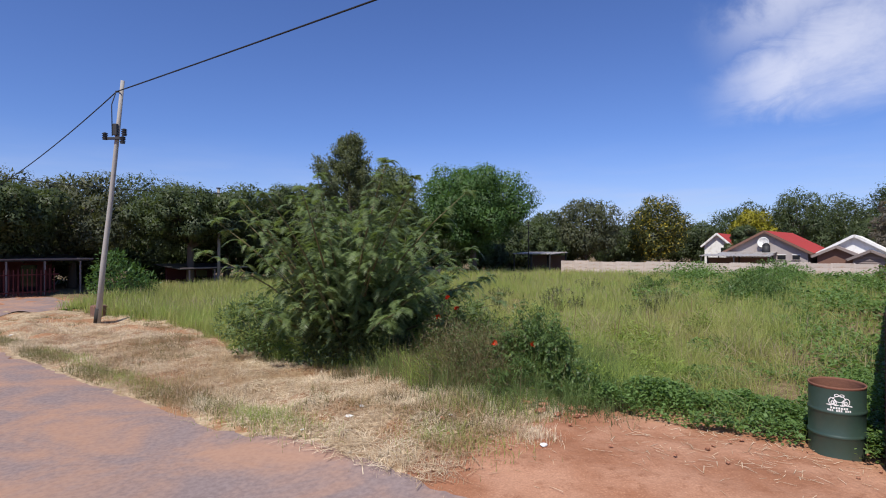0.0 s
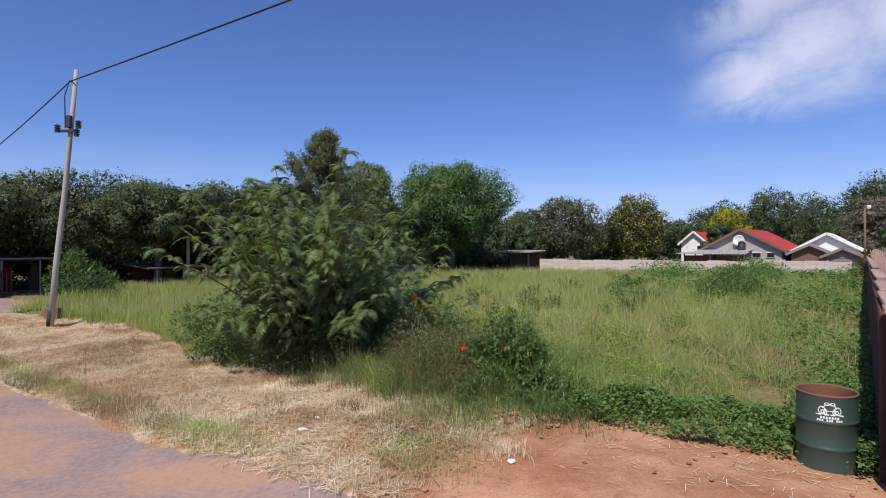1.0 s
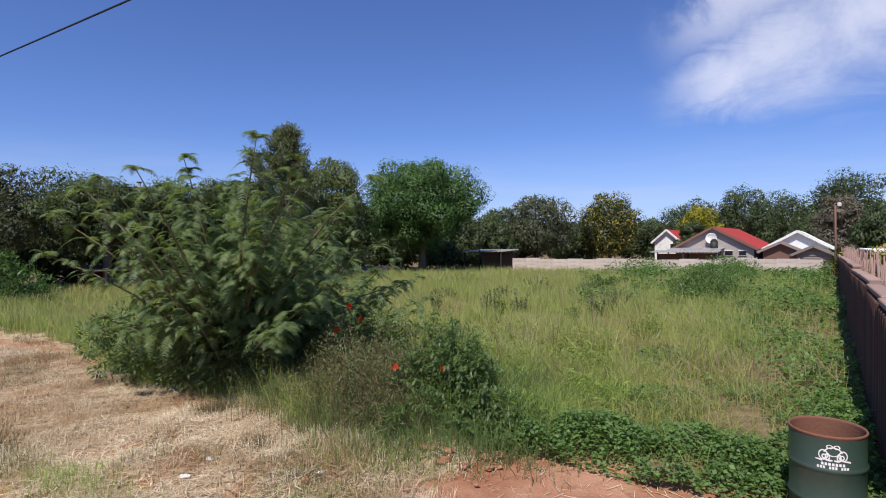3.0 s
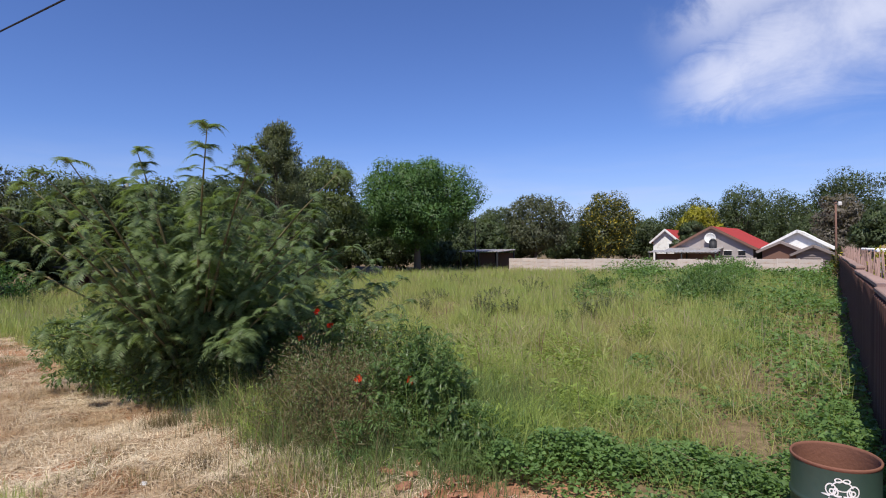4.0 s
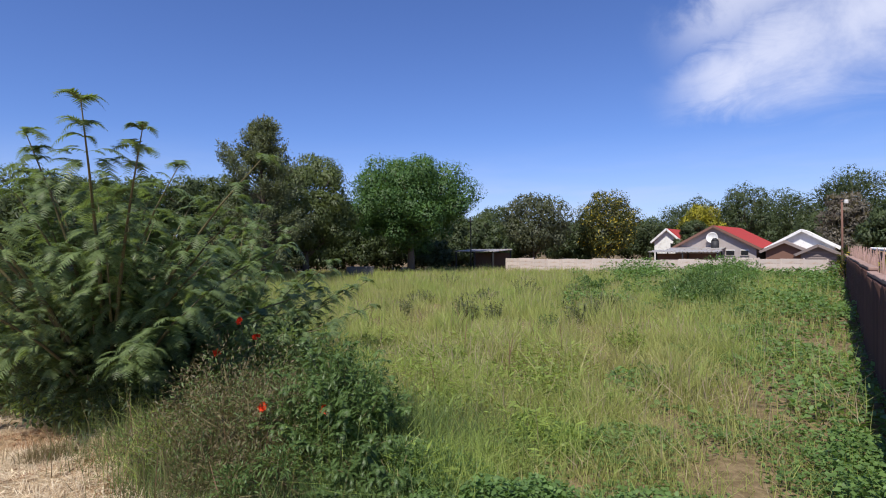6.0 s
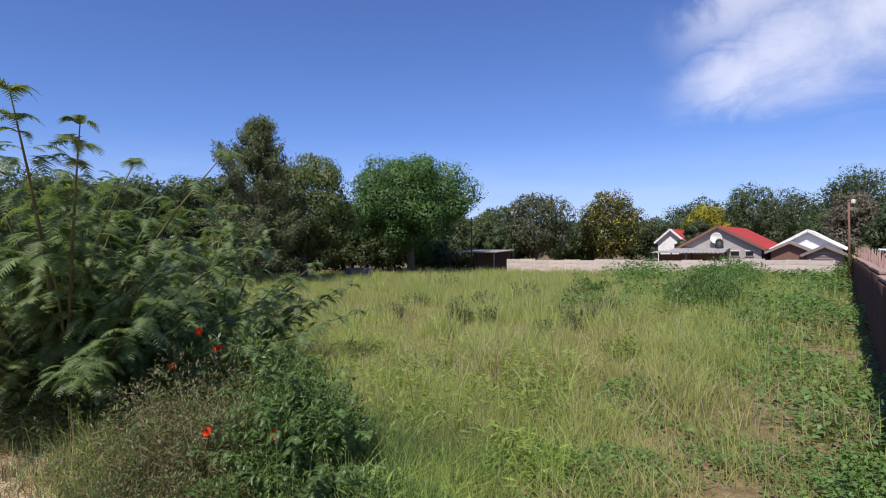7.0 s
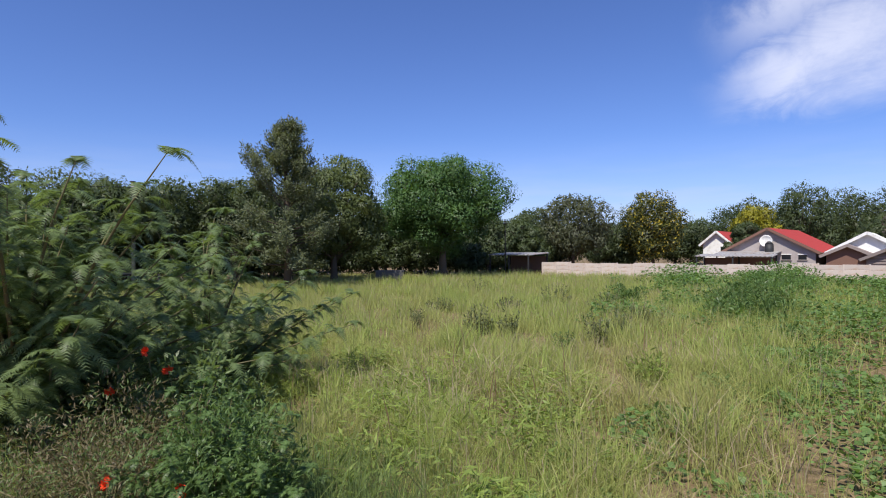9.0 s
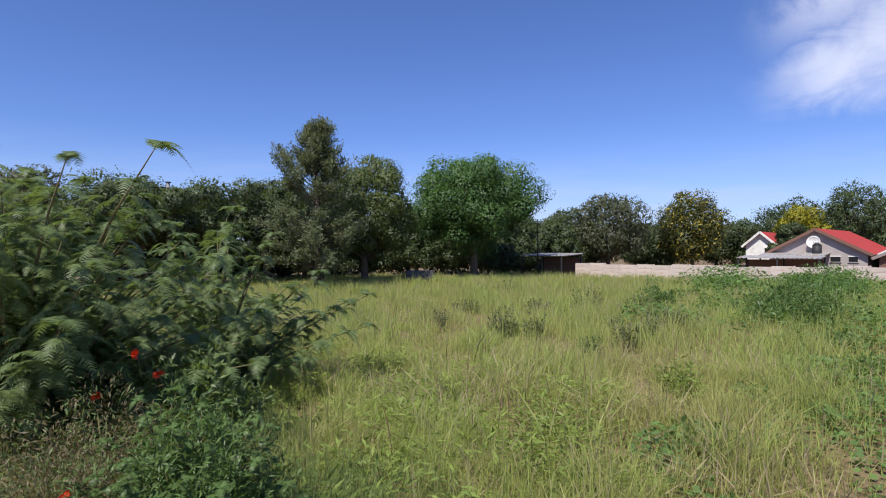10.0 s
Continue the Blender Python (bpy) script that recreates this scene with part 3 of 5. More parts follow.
def frond_shrub(x, y, stems, label, seed=3, nodes=13, leaf=None, span=(0.20, 0.44), thick=1.0):
    """A shrub of many arching stems with drooping feathered leaves. stems: (reach x, reach y, height)."""
    r = np.random.default_rng(seed)
    z0 = float(height(x, y))
    root = thing("shrub", Matrix.Translation((x, y, z0)), label, "shrub", "shrubs by the verge")
    P, D, L = [], [], []
    for sx, sy, h in stems:
        e = np.array([sx, sy, h])
        bow = np.array([sx * 0.25, sy * 0.25, h * 0.55]) + r.normal(0, 0.12, 3)
        s0 = np.array([sx * 0.08, sy * 0.08, -0.05])
        ts = np.linspace(0, 1, 7)[:, None]
        curve = (1 - ts) ** 2 * s0 + 2 * ts * (1 - ts) * bow + ts ** 2 * e
        sv, sf = tube(curve, np.linspace(0.03 + 0.006 * h, 0.006, 7) * thick, 5)
        geo("stem", sv, sf, STEM, root, smooth=True)
        count = nodes if h < 3.9 else nodes + 9
        for k in range(count):
            t = 0.30 + 0.70 * (k + r.uniform(0, 0.8)) / count
            t = 1.0 if k == count - 1 else min(t, 0.97)
            q = (1 - t) ** 2 * s0 + 2 * t * (1 - t) * bow + t * t * e
            for j in range(r.integers(4, 7) if t < 0.92 else 7):
                g = r.uniform(0, 6.28)
                side = r.uniform(0.15, 0.55) if t < 0.9 else r.uniform(0.5, 1.5)
                d = np.array([math.cos(g), math.sin(g), side])
                # side twig out to the frond's foot
                off = 0.0 if t > 0.9 else r.uniform(0.0, 0.65) * span[1]
                P.append(q + d * off)
                D.append(d)
                L.append(r.uniform(*span))
    P, D, L = np.array(P), unit(np.array(D)), np.array(L)
    n, m = len(P), 16
    out = []
    flat = D * np.array([1, 1, 0])
    side = unit(np.cross(D, np.array([0, 0, 1.0])))
    pend = r.uniform(0.5, 1.15, n)
    rach = []
    for k in range(m + 1):
        u = (k + 0.5) / (m + 1)
        pos = P + D * (L * u)[:, None] + np.array([0, 0, -1.0]) * (L * pend * u ** 2.1)[:, None]
        tang = unit(D - np.array([0, 0, 1.0]) * (2.1 * pend * u ** 1.1)[:, None])
        rach.append(pos)
        nrm = np.cross(side, tang)
        for sg in (-1, 1):
            d = unit(side * sg * 0.9 + tang * 0.5 - np.array([0, 0, 0.18]) + r.normal(0, 0.08, (n, 3)))
            ln = L * 0.29 * math.sin(math.pi * (0.18 + 0.78 * u)) + 0.055 * L
            out.append(leaf_tris(pos, d, nrm, ln, ln * 0.17 + 0.003))
    quads("foliage", np.concatenate(out), leaf or LEAF_FROND, root)
    rq = []
    rach = rach[::6]
    for a, b in zip(rach[:-1], rach[1:]):
        rq.append(np.stack([a - side * 0.004, b - side * 0.003, b + side * 0.003, a + side * 0.004], 1))
    quads("leaf_rachis", np.concatenate(rq), STEM, root)
    return root


def bush(x, y, w, h, leaf, label, n=2500, size=0.09, seed=5, name="bush", group="low bushes", slim=0.4, clumps=12, wide=None):
    """A low leafy bush: stems from one foot, leaves in clumps up to the ground."""
    r = np.random.default_rng(seed)
    z0 = float(height(x, y))
    root = thing(name, Matrix.Translation((x, y, z0)), label, "bush", group)
    wide = wide or w
    P, O = [], []
    for k in range(clumps):
        g, q = k * 2.4 + r.uniform(0, 0.5), math.sqrt((k + 0.5) / clumps)
        e = np.array([math.cos(g) * q * w * 0.8, math.sin(g) * q * wide * 0.8, h * r.uniform(0.35, 0.95) * (1.05 - 0.5 * q * q)])
        sv, sf = tube([(0, 0, -0.04), e * np.array([0.4, 0.4, 0.6]), e], [0.018, 0.012, 0.005], 4)
        geo("stem", sv, sf, STEM, root, smooth=True)
        m = n // clumps
        b, d = ball(r, m, 0.7)
        pts = e + b * np.array([w, wide, h]) * r.uniform(0.16, 0.42)
        pts[:, 2] = np.maximum(pts[:, 2], 0.03)
        P.append(pts)
        O.append(d)
    P, O = np.concatenate(P), np.concatenate(O)
    D = unit(O + r.normal(0, 0.6, P.shape) + np.array([0, 0, 0.15]))
    ln = size * r.uniform(0.6, 1.4, len(P))
    up = unit(r.normal(0, 0.45, P.shape) + np.array([0, 0, 1.0]))
    quads("foliage", leaf_quads(P, D, up, ln, ln * slim), leaf, root)
    return root


def blades(x, y, h, w, r, lean=0.35, segs=2, head=0.0):
    """Grass blades as bent tapered strips; the corner value runs 0 to 1 from root to tip, 2 at a seed head."""
    n = len(x)
    z = height(x, y)
    g = r.uniform(0, 2 * math.pi, n)
    d = np.stack([np.cos(g), np.sin(g), 0 * g], -1)
    f = r.uniform(0, 2 * math.pi, n)
    s = np.stack([np.cos(f), np.sin(f), 0 * f], -1)
    p = np.stack([x, y, z - 0.01], -1)
    bend = np.abs(r.normal(0, lean, n))
    out, tip = [], []
    us = np.linspace(0, 1, segs + 1)
    seed = r.uniform(0, 1, n) < head * np.clip(1 + 1.1 * wave(x, y, 0.45, 36), 0, 3)
    for u0, u1 in zip(us[:-1], us[1:]):
        row, tr = [], []
        for u, sg in ((u0, -1), (u0, 1), (u1, 1), (u1, -1)):
            at = p + d * (h * bend * u ** 2)[:, None] + np.array([0, 0, 1.0]) * (h * u * (1 - 0.3 * bend * u))[:, None]
            ww = w * (1 - 0.85 * u) * 0.5
            ww = np.where(seed & (u > 0.4), w * (0.55 if u < 0.9 else 0.15), ww)
            row.append(at + s * (sg * ww)[:, None])
            tr.append(np.where(seed & (u > 0.4), 2.0, u))
        out.append(np.stack(row, 1))
        tip.append(np.stack(tr, 1))
    return np.concatenate(out), np.concatenate(tip)


def scatter(r, n, a0, a1, b0, b1):
    a, b = r.uniform(a0, a1, n), r.uniform(b0, b1, n)
    return a, b, a * AX.x + b * BX.x, a * AX.y + b * BX.y


def build_grass():
    r = np.random.default_rng(77)
    V, T = [], []
    for a0, a1, dens, w, segs, hh in ((8.2, 13, 1000, 0.0085, 2, 0.46), (13, 20, 520, 0.012, 2, 0.5), (20, 34, 200, 0.020, 1, 0.55), (34, 55.2, 120, 0.036, 1, 0.6)):
        side = -20 - 0.7 * (a1 - 8) if a1 < 34 else -34
        area = (a1 - a0) * -side
        a, b, x, y = scatter(r, int(area * dens), a0, a1, side, -0.15)
        clump = wave(x, y, 2.2, 31) + 0.7 * wave(x, y, 7.0, 32)
        patch = wave(x, y, 0.5, 33)
        # thinner by the fence and where the shrubs stand
        keep = (r.uniform(0, 1, len(a)) < 0.62 + 0.45 * clump) & (r.uniform(0, 1, len(a)) < 1 - 0.75 * sm(b, -3.5, -1.0))
        keep &= (a + 0.4 * wave(x, y, 1.5, 34)) > edge(b)
        keep &= ~((a < 10.2) & (b > -9.0) & (r.uniform(0, 1, len(a)) < 0.65))
        a, b, x, y, clump, patch = (q[keep] for q in (a, b, x, y, clump, patch))
        h = hh * r.uniform(0.45, 1.2, len(a)) * (1 + 0.38 * clump + 0.2 * patch) * (0.6 + 0.4 * sm(a, 8.3, 10.5))
        v, t = blades(x, y, h, w * r.uniform(0.6, 1.4, len(a)), r, 0.8 if a1 < 21 else 0.5, segs, 0.05 if a1 < 14 else 0.16)
        V.append(v)
        T.append(t)
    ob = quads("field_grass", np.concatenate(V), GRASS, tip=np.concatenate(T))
    tagged(ob, "tall green grass with pale pinkish seed heads", "grass", kind="stuff")
    # lusher clumps that stand out of the field
    V, T = [], []
    for k in range(170):
        a, b = r.uniform(9.0, 50), r.uniform(-30, -2)
        m = 70
        q = r.normal(0, 0.22 + 0.004 * a, (m, 2))
        c = ab(a, b)
        v, t = blades(c.x + q[:, 0], c.y + q[:, 1], r.uniform(0.4, 0.95, m), np.full(m, 0.012 + 0.0007 * a), r, 0.5, 2, 0.1)
        V.append(v)
        T.append(t)
    for k in range(150):
        c, m = ab(r.uniform(8.6, 14.0), r.uniform(-13, -3)), 70
        q = r.normal(0, 0.2, (m, 2))
        v, t = blades(c.x + q[:, 0], c.y + q[:, 1], r.uniform(0.25, 0.62, m), r.uniform(0.009, 0.018, m), r, 0.95, 2, 0.03)
        V.append(v)
        T.append(t)
    # the tall strip in front of the shrubs, at the edge of the verge
    a, b, x, y = scatter(r, 22000, 8.35, 11.2, -26, -4.2)
    keep = (r.uniform(0, 1, len(a)) < (0.6 + 0.5 * wave(x, y, 1.4, 35)) * (1 - 0.75 * sm(b, -8.6, -7.4))) & (a > edge(b)) & (a < edge(b) + 1.6)
    x, y = x[keep], y[keep]
    v, t = blades(x, y, r.uniform(0.2, 0.75, len(x)), r.uniform(0.008, 0.016, len(x)), r, 0.45, 2, 0.05)
    V.append(v)
    T.append(t)
    # single dark seed stalks that stand above the rest
    q = [ab(r.uniform(11, 19), r.uniform(-13, -4.5)) for k in range(46)]
    x, y = np.array([p.x for p in q]), np.array([p.y for p in q])
    v, t = blades(x, y, r.uniform(0.75, 1.15, 46), np.full(46, 0.014), r, 0.18, 3, 9.0)
    tagged(quads("seed_stalks", v, BROWN_GRASS, tip=t), "dark brown seed stalks above the meadow grass", "grass", kind="stuff")
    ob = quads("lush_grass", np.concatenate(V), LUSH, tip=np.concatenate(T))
    tagged(ob, "lush green grass clumps at the field's edge", "grass", kind="stuff")
    # grass beyond the plot, towards the trees on its open side
    a, b, x, y = scatter(r, 22000, 19, 46, -44, -33.5)
    v, t = blades(x, y, r.uniform(0.2, 0.6, len(x)), np.full(len(x), 0.05), r, 0.4, 1, 0.1)
    a, b, x, y = scatter(r, 34000, 9.6, 24, -38.5, -20)
    keep = (a > edge(b) + 0.3 * wave(x, y, 1.3, 37)) & (b > -30 - 0.55 * (a - 9.6))
    x, y = x[keep], y[keep]
    v2, t2 = blades(x, y, r.uniform(0.25, 0.75, len(x)) * (1 + 0.3 * wave(x, y, 0.9, 38)), np.full(len(x), 0.028), r, 0.45, 1, 0.1)
    v, t = np.concatenate([v, v2]), np.concatenate([t, t2])
    tagged(quads("rough_grass", v, GRASS, tip=t), "rough green grass under the boundary trees", "grass", kind="stuff")


def build_straw():
    r = np.random.default_rng(78)
    a, b, x, y = scatter(r, 98000, 4.75, 10.2, -27, -3.7)
    thick = 0.5 + 0.5 * wave(x, y, 1.5, 41) + 0.25 * wave(x, y, 5, 42)
    keep = (r.uniform(0, 1, len(a)) < np.clip(thick * 1.5 - 0.05, 0.06, 1)) & (a + 0.3 * wave(x, y, 1.3, 43) > 4.9) & (a < edge(b) + 0.3) & (r.uniform(0, 1, len(a)) < 0.35 + 0.65 * sm(b, -22, -10))
    x, y = x[keep], y[keep]
    n = len(x)
    v, t = blades(x, y, r.uniform(0.05, 0.17, n), r.uniform(0.004, 0.010, n), r, 1.7, 2, 0)
    for k in range(230):
        c, q = ab(r.uniform(5.0, 8.5), r.uniform(-23, -4.6)), 56
        o = r.normal(0, r.uniform(0.08, 0.2), (q, 2))
        v2, t2 = blades(c.x + o[:, 0], c.y + o[:, 1], r.uniform(0.06, 0.24, q), r.uniform(0.004, 0.010, q), r, 1.2, 2, 0)
        v, t = np.concatenate([v, v2]), np.concatenate([t, t2])
    # matted stalks lying flat
    m = 30000
    a, b, x, y = scatter(r, m, 4.8, 8.6, -20, -3.9)
    g = r.uniform(0, 6.28, m)
    d = np.stack([np.cos(g), np.sin(g), r.normal(0, 0.08, m)], -1)
    p = np.stack([x, y, height(x, y) + r.uniform(0.005, 0.05, m)], -1)
    s = np.stack([-np.sin(g), np.cos(g), 0 * g], -1) * r.uniform(0.002, 0.005, (m, 1))
    e = p + d * r.uniform(0.08, 0.3, (m, 1))
    lay = np.stack([p - s, e - s, e + s, p + s], 1)
    ob = quads("straw", np.concatenate([v, lay]), STRAW, tip=np.concatenate([t, np.tile([0, 1, 1, 0], (m, 1))]))
    tagged(ob, "dry mown straw lying on the road verge", "straw", kind="stuff")


def build_verge_grass():
    """Dull green and brown grass in patches on the verge and along the road's edge."""
    r = np.random.default_rng(80)
    a, b, x, y = scatter(r, 72000, 4.7, 9.6, -26, -4)
    k = wave(x, y, 1.1, 61) + 0.5 * wave(x, y, 3.4, 62)
    rim = (1 - sm(a, 4.95, 5.5)) * sm(k, -0.5, 0.3) * (1 - sm(b, -9, -6.5))
    keep = (r.uniform(0, 1, len(a)) < np.maximum(0.65 * sm(k, 0.45, 1.1), rim)) & (a < edge(b) + 0.2)
    x, y = x[keep], y[keep]
    a, b, x2, y2 = scatter(r, 22000, 4.85, 5.75, -25, -8.3)
    k = wave(x2, y2, 1.6, 63)
    keep = r.uniform(0, 1, len(a)) < sm(k, -0.5, 0.4) * (1 - sm(a + 0.3 * k, 5.2, 5.7))
    x, y = np.concatenate([x, x2[keep]]), np.concatenate([y, y2[keep]])
    v, t = blades(x, y, r.uniform(0.05, 0.20, len(x)), r.uniform(0.006, 0.012, len(x)), r, 0.9, 2, 0.05)
    tagged(quads("verge_grass", v, DULL, tip=t), "dull green and brown grass on the dry verge", "grass", kind="stuff")


def tuft(x, y, w, h, n, mat, label, seed, long=None):
    r = np.random.default_rng(seed)
    q = r.normal(0, 1, (n, 2)) * np.array([long or w, w]) * 0.5
    g = math.atan2(BX.y, BX.x)
    px = x + q[:, 0] * math.cos(g) - q[:, 1] * math.sin(g)
    py = y + q[:, 0] * math.sin(g) + q[:, 1] * math.cos(g)
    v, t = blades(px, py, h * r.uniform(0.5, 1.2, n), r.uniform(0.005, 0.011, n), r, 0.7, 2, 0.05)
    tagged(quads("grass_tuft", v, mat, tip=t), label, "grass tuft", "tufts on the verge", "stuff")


def build_groundcover():
    """Broad-leaved creeping weeds along the front edge and the side fence."""
    r = np.random.default_rng(79)
    P, S = [], []

    def patch(n, a0, a1, b0, b1, hi, size, lumps):
        a, b, x, y = scatter(r, n, a0, a1, b0, b1)
        k = wave(x, y, lumps, 51) + 0.5 * wave(x, y, lumps * 3, 52)
        keep = (r.uniform(0, 1, n) < 0.55 + 0.5 * k) & (np.hypot(x - 4.81, y - 6.88) > 0.36)
        x, y, k = x[keep], y[keep], k[keep]
        z = height(x, y) + hi * np.clip(0.55 + 0.45 * k, 0.1, 1.4) * r.uniform(0.15, 1, len(x)) ** 0.6
        P.append(np.stack([x, y, z], -1))
        S.append(size * r.uniform(0.6, 1.5, len(x)))

    patch(32000, 8.15, 9.7, -4.6, 0.05, 0.42, 0.05, 2.6)
    patch(2600, 8.0, 12.5, -0.55, -0.02, 0.5, 0.055, 2.0)
    patch(20000, 9.0, 13, -3.8, 0.05, 0.26, 0.05, 1.8)
    patch(9500, 13, 24, -3.6, 0.3, 0.32, 0.10, 1.4)
    patch(20000, 24, 40, -9, 0.3, 0.70, 0.125, 0.9)
    patch(16000, 38, 50, -12, 0.1, 1.2, 0.16, 0.8)
    patch(13000, 46, 54.8, -17, 0.0, 1.45, 0.17, 0.6)
    patch(3500, 8.3, 9.4, -9, -4.3, 0.3, 0.07, 2.2)
    P, S = np.concatenate(P), np.concatenate(S)
    D = unit(r.normal(0, 1, P.shape) * np.array([1, 1, 0.35]))
    up = unit(r.normal(0, 0.4, P.shape) + np.array([0, 0, 1.0]))
    ob = quads("creeping_weeds", leaf_quads(P, D, up, S, S * 0.72, 0.12), LEAF_WEED)
    tagged(ob, "bright green broad-leaved weeds creeping along the fence", "weeds", kind="stuff")


def build_meadow_leaves():
    """Leafy clumps of lance-shaped leaves among the nearer grass."""
    r = np.random.default_rng(81)
    P, D, S = [], [], []
    for k in range(170):
        c = ab(8.8 + 7.5 * r.uniform(0, 1) ** 1.3, r.uniform(-14, -3.2))
        m, w, hh = int(r.integers(60, 130)), r.uniform(0.15, 0.42), r.uniform(0.22, 0.5)
        q = r.normal(0, w, (m, 2))
        x, y = c.x + q[:, 0], c.y + q[:, 1]
        P.append(np.stack([x, y, height(x, y) + hh * r.uniform(0.25, 1.0, m)], -1))
        D.append(unit(r.normal(0, 1, (m, 3)) * np.array([1, 1, 0.3]) + np.array([0, 0, 0.25])))
        S.append(r.uniform(0.08, 0.2, m))
    P, D, S = np.concatenate(P), np.concatenate(D), np.concatenate(S)
    up = unit(r.normal(0, 0.4, P.shape) + np.array([0, 0, 1.0]))
    ob = quads("meadow_weeds", leaf_quads(P, D, up, S, S * 0.17 + 0.006, 0.2), LEAF_MEADOW)
    tagged(ob, "yellow-green leafy weeds among the meadow grass", "weeds", kind="stuff")


build_meadow_leaves()
build_grass()
build_straw()
build_verge_grass()
build_groundcover()

# big feathery shrub at the verge: a front and a rear plant
R = random.Random(4)
stems = []
for k in range(34):
    g, q = k * 2.4, math.sqrt((k + 0.6) / 34)
    reach = 2.55 * q
    stems.append((math.cos(g) * reach, math.sin(g) * reach * (0.7 if math.sin(g) < 0 else 1.0), 3.8 * (1 - 0.72 * q ** 1.7) + R.uniform(-0.3, 0.35)))
# the tall shoots that stand out of it, then side shoots
stems += [(1.26, -3.1, 4.28), (1.80, -2.9, 4.0), (-0.38, -1.4, 4.25), (-0.17, -3.6, 3.75), (2.77, -1.6, 3.88), (1.6, -1.34, 3.85), (1.75, -1.95, 1.75), (1.8, -1.4, 2.25), (2.2, -2.2, 2.1), (1.5, -2.4, 1.5), (-1.1, -2.6, 3.75), (-1.9, -1.6, 3.7),
          (2.3, -1.0, 3.2), (2.9, -0.8, 2.7), (2.2, -1.8, 2.6), (-0.2, -1.9, 3.4), (0.7, -1.2, 3.5), (-1.4, -2.2, 3.2), (0.9, -1.9, 2.6), (-0.2, -2.9, 2.2), (1.3, -1.3, 2.0), (-2.6, -1.2, 3.3), (-3.2, -0.4, 2.6),
          (-2.9, 0.8, 3.6), (-0.7, -0.5, 3.8), (-0.2, 0.3, 3.9), (0.5, 0.4, 3.8), (-1.3, 0.1, 3.9), (1.9, 0.6, 3.0), (2.3, 0.9, 2.2), (2.5, -0.3, 1.6), (2.8, 0.8, 1.5), (1.2, 0.3, 3.5), (3.3, -0.2, 2.0), (3.6, -0.9, 1.5)]
frond_shrub(-2.3, 13.4, stems, "large feathery green shrub with arching stems at the verge", 3)
stems = []
for k in range(26):
    g, q = k * 2.4 + 1, math.sqrt((k + 0.6) / 26)
    reach = 2.4 * q
    stems.append((math.cos(g) * reach, math.sin(g) * reach, 3.7 * (1 - 0.75 * q ** 1.6) + R.uniform(-0.3, 0.35)))
stems += [(2.35, 0.8, 1.8), (2.7, 1.3, 1.9), (2.0, 0.1, 2.4), (2.9, 0.3, 1.4)]
frond_shrub(-1.2, 16.4, stems, "large feathery green shrub standing in the grass", 8)
bush(-2.2, 13.5, 1.5, 1.7, LEAF_DEEP, "dark leafy undergrowth below the feathery shrub", 6000, 0.12, 12, clumps=22)
bush(-4.7, 14.6, 1.2, 1.3, LEAF_FROND, "green leafy bush at the verge", 3500, 0.11, 13)
bush(-1.3, 12.3, 0.8, 0.7, LEAF_DEEP, "dark green bush at the foot of the shrub", 2600, 0.08, 14)
bush(1.65, 10.3, 0.78, 1.2, LEAF_BUSH, "dark green small-leaved bush within feathery leaves", 9000, 0.062, 15, slim=0.24, clumps=30)
bush(0.75, 10.15, 0.95, 1.2, LEAF_BROWN, "brownish dry twiggy bush among green grass", 7500, 0.048, 16, slim=0.22, clumps=18)
bush(0.15, 10.15, 0.85, 0.8, LEAF_BROWN, "low brown twiggy bush among dry grass", 5500, 0.048, 21, slim=0.22, clumps=20)
bush(0.65, 9.6, 0.7, 0.55, LEAF_BROWN, "low brown twiggy bush among dry grass", 4000, 0.045, 22, slim=0.22, clumps=16)
bush(0.2, 11.4, 0.9, 1.1, LEAF_BROWN, "brown and green twiggy bush with red flowers", 5000, 0.06, 17, slim=0.25, clumps=18)
bush(0.5, 12.7, 0.8, 1.35, LEAF_FROND, "green bush beside the feathery shrub", 3600, 0.09, 18, clumps=14)
bush(2.3, 9.3, 0.75, 0.5, LEAF_BUSH, "low grey-green bush at the field's edge", 5500, 0.055, 19, slim=0.22, clumps=20)
bush(1.2, 9.35, 0.8, 0.55, LEAF_BUSH, "low grey-green bush at the field's edge", 2600, 0.06, 20, slim=0.22)
stems = []
for k in range(34):
    g, q = k * 2.4, math.sqrt((k + 0.6) / 34)
    stems.append((math.cos(g) * 0.95 * q, math.sin(g) * 0.95 * q, 1.42 * (1 - 0.65 * q ** 1.7) + R.uniform(-0.2, 0.15)))
frond_shrub(1.65, 10.25, stems, "dark feathery bush with red flowers at the field's edge", 9, 13, LEAF_BUSH, (0.07, 0.14), 0.35)
stems = [(sx * 0.7, sy * 0.7, sz * 0.5) for sx, sy, sz in stems[::2]]
frond_shrub(2.0, 9.3, stems, "low feathery bush at the field's edge", 10, 11, LEAF_BUSH, (0.06, 0.12), 0.35)
